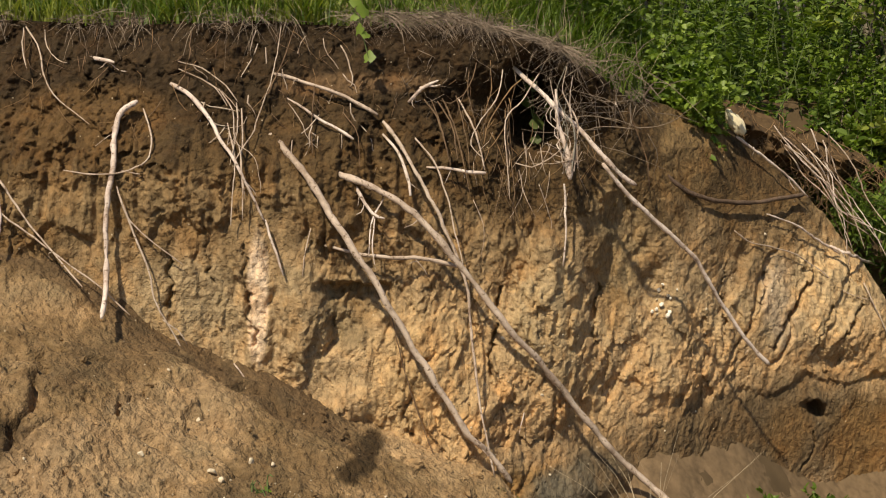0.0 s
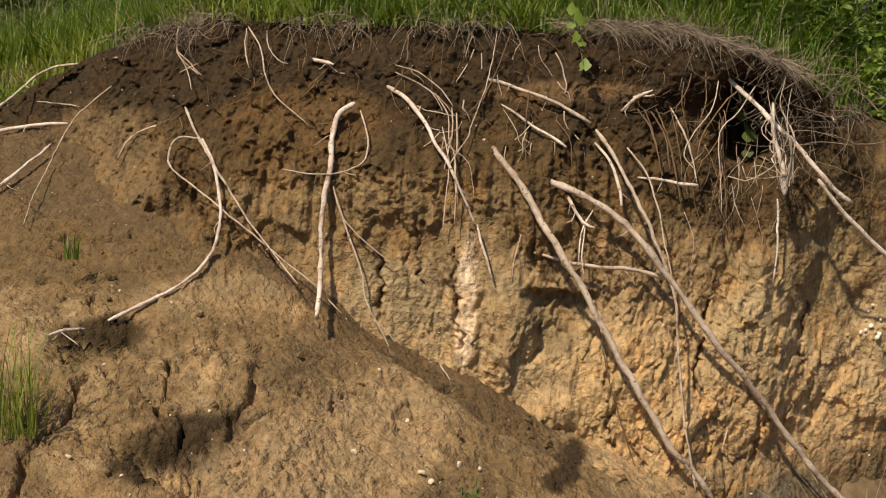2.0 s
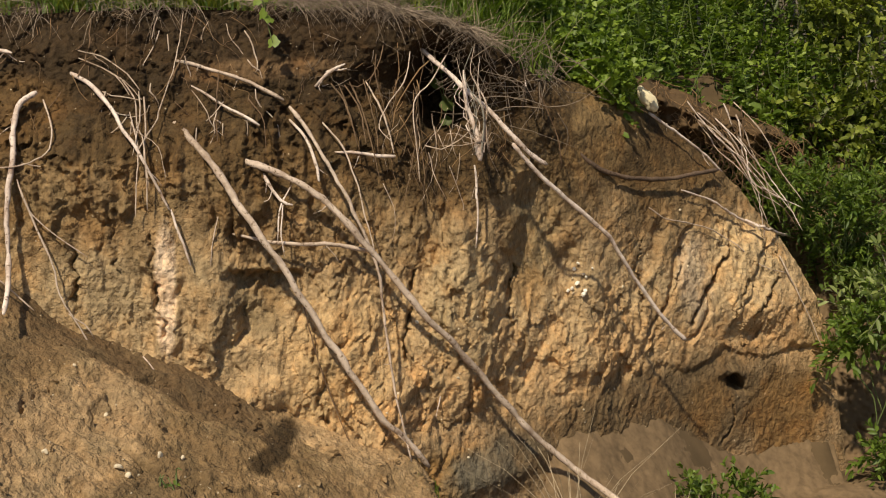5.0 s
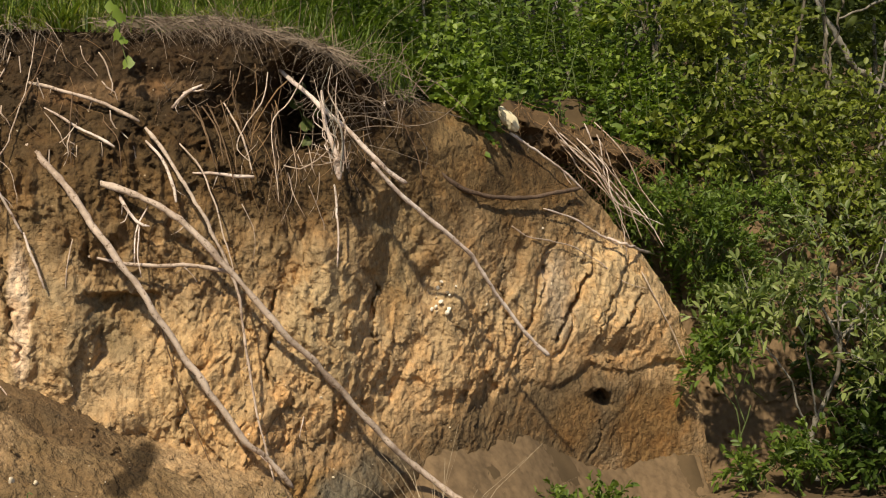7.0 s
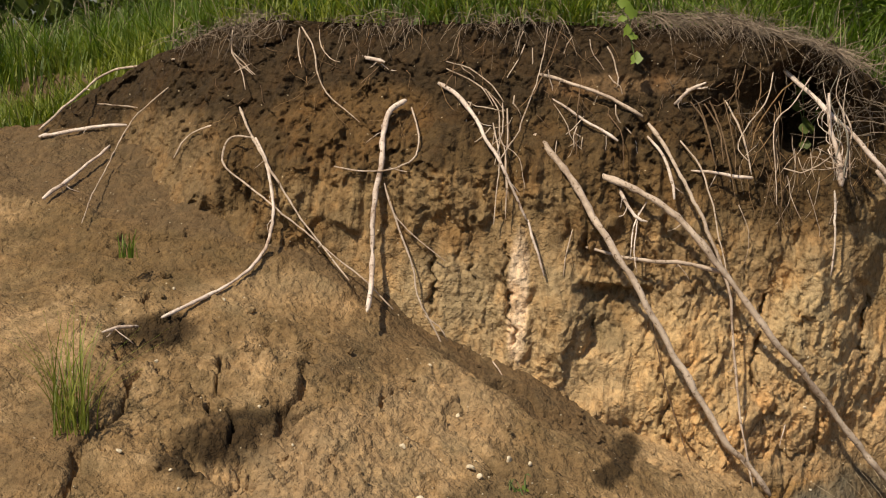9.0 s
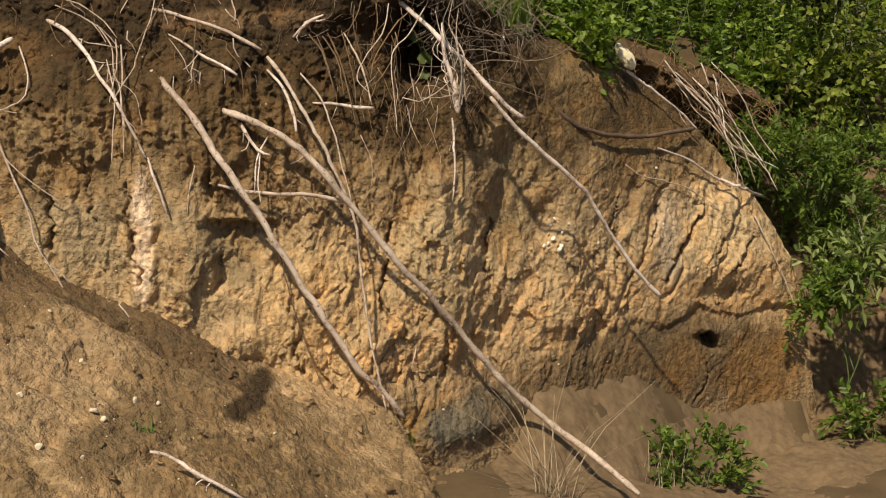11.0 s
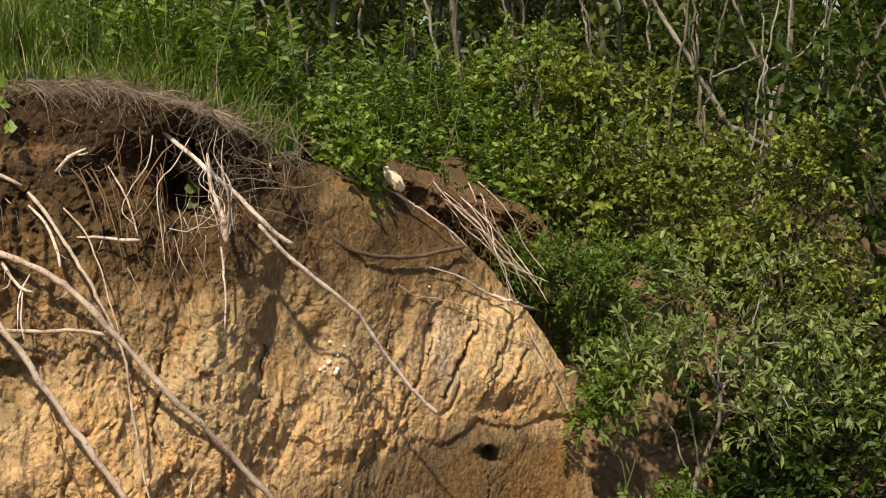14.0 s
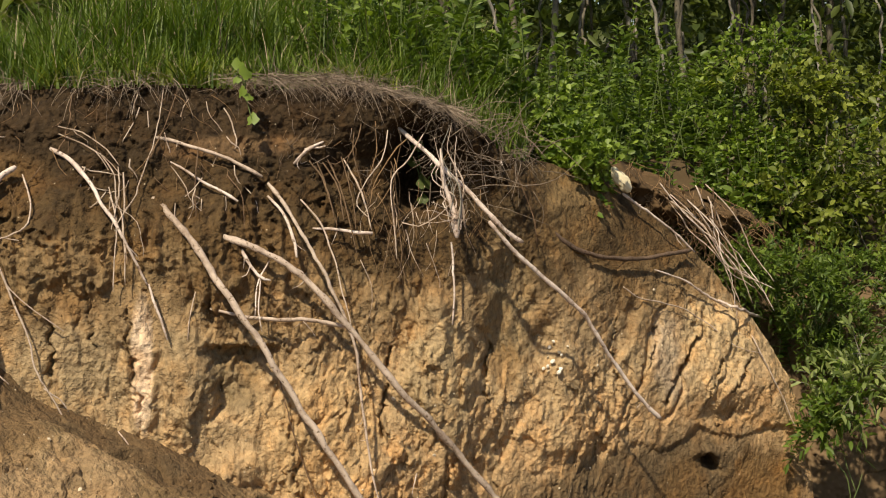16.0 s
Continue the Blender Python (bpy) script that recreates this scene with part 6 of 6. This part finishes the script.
tuft("grass_tuft", "small tuft of grass on the heap's crest", -2.12, 4.92, 1.06, 26, 0.02, 0.10, 0.5, GRASS, 42)
tuft("dry_grass_clump", "fan of dry pale grass stalks in the gully", 0.86, 5.35, -0.36, 46, 0.035, 0.62, 1.1, DRY, 43, 0.0015)
tuft("grass_tuft", "few green blades at the foot of the bank", 0.27, 5.30, 0.02, 14, 0.02, 0.10, 0.8, GRASS, 44)
tuft("grass_tuft", "sparse yellow-green weeds in the gully", 1.42, 6.0, -0.55, 60, 0.06, 0.30, 0.4, DRY, 45)
weed = forb(51, 0.055, 0.036, 0.5, LEAF_FORB, 5, 0.018)
weed.matrix_basis = pose(-0.62, 4.54, float(heap_z(np.array([-0.62]), np.array([4.54]))[0]) + 0.01)
tagged(weed, "small green weed on the soil heap", "weed")


# ---------------------------------------------------------------- hanging roots, twigs, stones
def strands(name, label, count, where, length, r, mat, seed, sway=0.25, category="roots"):
    """A bunch of thin hanging roots, each a long wavering line."""
    rng = np.random.RandomState(seed)
    stems = []
    for k in range(count):
        o = np.array(where(rng), float)
        ln = length * rng.uniform(0.35, 1.25)
        d = np.array([sway * rng.randn(), 0.05 * rng.randn(), -1.0])
        pts = [o]
        for j in range(6):
            d = d + np.array([0.9 * sway * rng.randn(), 0.10 * rng.randn(), 0.15 * rng.randn() - 0.05])
            d /= np.linalg.norm(d)
            pts.append(pts[-1] + d * ln / 6)
        stems.append((tuple(pts), r * rng.uniform(0.6, 1.3), r * 0.4, 0.002, seed + k))
    ob = new(name, tubes_mesh(name, stems, mat, 5))
    return tagged(ob, label, category, kind="stuff")


def under_rim(x0, x1, z0, z1, out=0.03):
    def where(rng):
        x = rng.uniform(x0, x1)
        z = rng.uniform(z0, min(z1, float(RIM(np.array([x]))[0]) - 0.02))
        y = float(face_y(np.array([x]), np.array([z]))[0])
        return x, y - out - 0.05 * rng.rand(), z
    return where


strands("hanging_roots", "thin tan roots hanging under the sod lip", 8, under_rim(0.02, 0.40, 1.56, 1.72, 0.06), 0.40, 0.0026, ROOT_DULL, 900, 0.22)
strands("hanging_roots", "thin reddish roots hanging under the sod lip", 20, under_rim(0.05, 0.72, 1.35, 1.70, 0.06), 0.26, 0.0021, ROOT_RED, 940, 0.40)
strands("hanging_roots", "fine dull roots trailing over the clay", 7, under_rim(0.16, 0.36, 1.28, 1.42), 0.34, 0.0022, ROOT_DULL, 980, 0.35)
strands("hanging_roots", "fine brown rootlets in the topsoil", 70, under_rim(-2.1, 0.0, 1.55, 1.92, 0.01), 0.13, 0.0018, ROOT_BROWN, 1020, 0.6)
strands("hanging_roots", "fine grey rootlets under the thatch", 60, under_rim(-0.2, 0.75, 1.55, 1.90, 0.08), 0.14, 0.0015, TWIG, 1100, 0.8)
strands("hanging_roots", "fine tan roots in front of the topsoil", 26, under_rim(-1.0, -0.35, 1.45, 1.88, 0.06), 0.26, 0.0028, ROOT_TAN, 1180, 0.6)


strands("hanging_roots", "thin reddish brown roots hanging down the topsoil", 48, under_rim(-2.05, 0.15, 1.50, 1.90, 0.05), 0.22, 0.0018, ROOT_RED, 1220, 0.6)
strands("hanging_roots", "fine pale roots hanging below the sod hollow", 16, under_rim(0.12, 0.62, 1.20, 1.50, 0.05), 0.26, 0.0019, ROOT_TAN, 1260, 0.30)


def thicket_twigs(name, label, count, box, length, r, mat, seed, rise=0.5):
    rng = np.random.RandomState(seed)
    lo, hi = np.array(box[0]), np.array(box[1])
    stems = []
    for k in range(count):
        o = lo + (hi - lo) * rng.rand(3)
        d = rng.randn(3) * (1, 0.5, 0.8) + np.array([0, -0.1, rise])
        d *= length * rng.uniform(0.4, 1.2) / np.linalg.norm(d)
        stems.append(((o, o + d * 0.5 + 0.03 * rng.randn(3), o + d + np.array([0, 0, -0.03])), r, r * 0.45, 0.003, seed + k))
    return tagged(new(name, tubes_mesh(name, stems, mat, 4)), label, "twigs", kind="stuff")


thicket_twigs("dead_twigs", "tangle of dead grey bramble twigs at the sod lip", 84, ((0.40, 5.88, 1.40), (0.92, 6.12, 1.72)), 0.30, 0.0021, TWIG, 1300)
thicket_twigs("dead_twigs", "dry upright stems at the rim", 22, ((-1.0, 5.85, 1.80), (0.5, 6.0, 1.9)), 0.24, 0.0018, TWIG, 1350, 1.6)


thicket_twigs("dead_twigs", "dead root tuft on the rim of the long flank", 34, ((-2.04, 5.74, 1.84), (-1.90, 5.84, 1.90)), 0.14, 0.0018, TWIG, 1380, -0.3)


def torn_stump():
    """A torn root stump with pale stripes, hanging on its strands under the sod."""
    thing = new("root_stump")
    thing.location = (0.52, 5.74, 1.30)
    tagged(thing, "torn grey root stump with frayed strands under the sod", "root stump")
    part("stump", tubes_mesh("stump", [(((-0.055, 0.10, 0.34), (-0.045, 0.06, 0.20), (-0.01, 0.02, 0.08), (0.0, 0.0, -0.02)), 0.006, 0.013, 0.004, 9)], ROOT_PALE, 10), thing)
    rng = np.random.RandomState(12)
    for k in range(12):
        o = np.array([0.012 * rng.randn(), 0.008 * rng.randn(), rng.uniform(0.0, 0.05)])
        e = np.array([rng.uniform(-0.09, 0.04), rng.uniform(0.04, 0.14), rng.uniform(0.20, 0.46)])
        m1 = o + (e - o) * 0.35 + np.array([0.02 * rng.randn(), 0, 0.02])
        m2 = o + (e - o) * 0.7 + np.array([0.03 * rng.randn(), -0.01, 0])
        part("strand", tubes_mesh("strand", [((o, m1, m2, e), rng.uniform(0.0018, 0.0048), 0.0012, 0.004, k)], (TRUNK_PALE, ROOT_TAN, ROOT_PALE)[k % 3], 6), thing)
    for k in range(8):
        o = np.array([0.0, 0.0, rng.uniform(-0.02, 0.10)])
        e = o + np.array([rng.uniform(-0.18, 0.10), rng.uniform(-0.06, 0.04), rng.uniform(-0.06, 0.08)])
        part("rootlet", tubes_mesh("rootlet", [((o, (o + e) / 2 + 0.03 * rng.randn(3), e), 0.0019, 0.0011, 0.003, 40 + k)], ROOT_TAN, 5), thing)


torn_stump()


def pebble_mesh(seed, mat, cuts=5, rugged=0.10):
    """A stone or clod: a ball with random flat faces broken off."""
    bm = bmesh.new()
    bmesh.ops.create_icosphere(bm, subdivisions=2, radius=0.5)
    rng = np.random.RandomState(seed)
    s = rng.uniform(0.6, 1.0, 3)
    planes = [(Vector(rng.randn(3)).normalized(), rng.uniform(0.22, 0.40)) for k in range(cuts)]
    for v in bm.verts:
        for way, far in planes:
            over = v.co.dot(way) - far
            if over > 0:
                v.co -= way * over
        v.co *= 1 + rugged * noise.noise(v.co * 5 + Vector((seed, 0, 0)))
        v.co = Vector((v.co.x * s[0], v.co.y * s[1], v.co.z * s[2] * 0.8))
    me = bpy.data.meshes.new("pebble")
    bm.to_mesh(me)
    bm.free()
    me.materials.append(mat)
    return me


STONES = [pebble_mesh(k, PEBBLE) for k in range(7)]
WHITE_STONES = [pebble_mesh(40 + k, PEBBLE_WHITE) for k in range(4)]
CLODS = [pebble_mesh(20 + k, SOIL_HEAP, 9, 0.35) for k in range(6)]


def stone(x, y, z, size, rng, label, group, name="pebble", meshes=STONES):
    ob = new(name, meshes[rng.randint(len(meshes))])
    ob.matrix_basis = pose(x, y, z, rng.uniform(0, 360), rng.uniform(0, 40), rng.uniform(0, 360)) @ Matrix.Diagonal((size, size, size, 1))
    return tagged(ob, label, name, group)


def scatter_stones():
    rng = np.random.RandomState(60)
    for x, y, s in ((-0.665, 4.71, 0.040), (-0.77, 4.54, 0.045), (-0.74, 4.52, 0.030), (-0.50, 4.64, 0.034), (-0.60, 4.78, 0.030), (-1.0, 4.50, 0.030), (-0.52, 4.60, 0.022), (-0.90, 4.30, 0.036)):
        stone(x, y, float(heap_z(np.array([x]), np.array([y]))[0]) + 0.2 * s, s, rng, "pale cream pebble lying on the soil heap", "pebbles on the heap")
    for k in range(44):
        x, y = rng.uniform(-2.0, 0.2), rng.uniform(3.9, 5.0)
        s = 0.007 + 0.018 * rng.rand() ** 2.5
        stone(x, y, float(heap_z(np.array([x]), np.array([y]))[0]) + 0.25 * s, s, rng, "small pale pebble lying on the soil heap", "pebbles on the heap")
    for k in range(10):                        # white stones in one nest of the face
        x, z = 1.0 + 0.035 * rng.randn(), 0.69 + 0.03 * rng.randn()
        stone(x, face_at(x, z) - 0.012, z, rng.uniform(0.016, 0.034), rng, "white stone stuck in the clay of the bank", "white stones in the bank", "pebble", WHITE_STONES)
    for k in range(90):
        x = rng.uniform(-1.1, 1.6)
        z = rng.uniform(0.05, 1.0) * (0.6 + 0.4 * rng.rand())
        s = 0.006 + 0.016 * rng.rand() ** 3
        if z > heap_z(np.array([x]), np.array([5.2]))[0] - 0.1:
            stone(x, face_at(x, z), z, s, rng, "small pale pebble stuck in the bank", "pebbles in the bank")
    for k in range(110):
        x, y = rng.uniform(-2.2, 0.4), rng.uniform(3.8, 5.2)
        s = 0.015 + 0.035 * rng.rand() ** 2
        stone(x, y, float(heap_z(np.array([x]), np.array([y]))[0]) + 0.2 * s, s, rng, "loose brown clod of earth on the heap", "clods on the heap", "clod", CLODS)
    for k in range(60):
        x = rng.uniform(-0.5, 1.1)
        z0 = rng.uniform(0.0, 0.10)
        y = face_at(x, 0.15) - rng.uniform(0.02, 0.2)
        z = max(float(ground_z(np.array([x]), np.array([y]))[0]), float(heap_z(np.array([x]), np.array([y]))[0]))
        s = 0.02 + 0.05 * rng.rand() ** 3
        stone(x, y, z + 0.1 * s, s, rng, "fallen clod of clay at the foot of the bank", "fallen clods", "clod", CLODS)


def face_at(x, z):
    a, b = np.array([float(x)]), np.array([float(z)])
    return float((face_y(a, b) - relief(a, b) - features(a, b))[0])


scatter_stones()


def sack():
    """A weathered cream sack, slumped on the spur."""
    bm = bmesh.new()
    bmesh.ops.create_icosphere(bm, subdivisions=4, radius=0.5)
    for v in bm.verts:
        n = noise.noise(v.co * 3.0) * 0.10 + noise.noise(v.co * 8.0) * 0.03
        c = v.co * (1 + n)
        v.co = Vector((c.x * 0.070 * (1.1 - 0.45 * c.z), c.y * 0.06, c.z * 0.20)) + Vector((0.012 * noise.noise(c * 5), 0, 0))
    for f in bm.faces:
        f.smooth = True
    me = bpy.data.meshes.new("sack")
    bm.to_mesh(me)
    bm.free()
    me.materials.append(BAG)
    ob = new("sack", me)
    ob.matrix_basis = pose(1.385, 6.70, 1.45, 0, -38, 0) @ Matrix.Diagonal((0.8, 0.8, 0.74, 1))
    tagged(ob, "weathered cream sack slumped under a low bush", "sack")


sack()


def torn_sod():
    """A slab of torn dark sod behind the spur, with a hollow beneath and roots all through."""
    nx, nz = 150, 110
    u, v = np.meshgrid(np.linspace(0, 1, nx), np.linspace(0, 1, nz))
    x = 1.44 + 0.96 * u
    z = 0.82 + (0.74 - 0.36 * u) * v - 0.05 * u
    y = 7.20 + 0.47 * u + 0.25 * smooth(0.62, 0.35, v) - 0.12 * smooth(0.55, 0.8, v) + 0.25 * smooth(0.85, 1.0, v)
    z = z + 0.10 * fbm(x * 4, z * 3, 3, 690) * v
    y = y + 0.30 * np.exp(-(((u - 0.50) / 0.22) ** 2 + ((v - 0.42) / 0.22) ** 2))
    hb, eb, ob_ = blocks(x, z, 0.10, 0.08, 0.08, 0.9, 730, 0.6)
    y = y - hb - 0.22 * fbm(x * 4, z * 4, 4, 700) - 0.05 * (0.6 - cells(x * 13, z * 13, 710)[0]) - 0.02 * fbm(x * 30, z * 30, 3, 720)
    me = mesh_from("torn_sod", np.stack([x, y, z], -1).reshape(-1, 3), grid_faces(nz, nx), plain_grain("sod_earth", (0.085, 0.052, 0.024), 0.04, 0.95, 0.6))
    tagged(new("torn_sod", me), "torn dark sod with a hollow beneath it", "sod", kind="structure")


torn_sod()


def sod_spot(rng):
    u, v = rng.rand(), rng.uniform(0.45, 1.0)
    return 1.46 + 0.92 * u, 7.03 + 0.45 * u + 0.1 * rng.rand(), 0.84 + (0.74 - 0.36 * u) * v - 0.05 * u


strands("hanging_roots", "reddish roots hanging from the torn sod", 230, lambda r: sod_spot(r), 0.30, 0.0026, ROOT_RED, 1500, 0.9)
for k in range(16):
    rr = np.random.RandomState(1600 + k)
    o = np.array([1.62 + 0.30 * rr.rand(), 7.0 + 0.12 * rr.rand(), 1.42 - 0.12 * rr.rand()])
    e = np.array([2.02 + 0.22 * rr.rand(), 6.98 + 0.08 * rr.rand(), 0.98 - 0.28 * rr.rand()])
    root("branch", "dry pale stem slanting over the spur's back", ROOT_PALE if k % 3 == 0 else (ROOT_TAN if k % 3 == 1 else ROOT_DULL), 0.0040, 0.0020,
         [tuple(o), tuple(o * 0.7 + e * 0.3 + 0.018 * rr.randn(3)), tuple(o * 0.3 + e * 0.7 + 0.022 * rr.randn(3)), tuple(e)], 0.008)
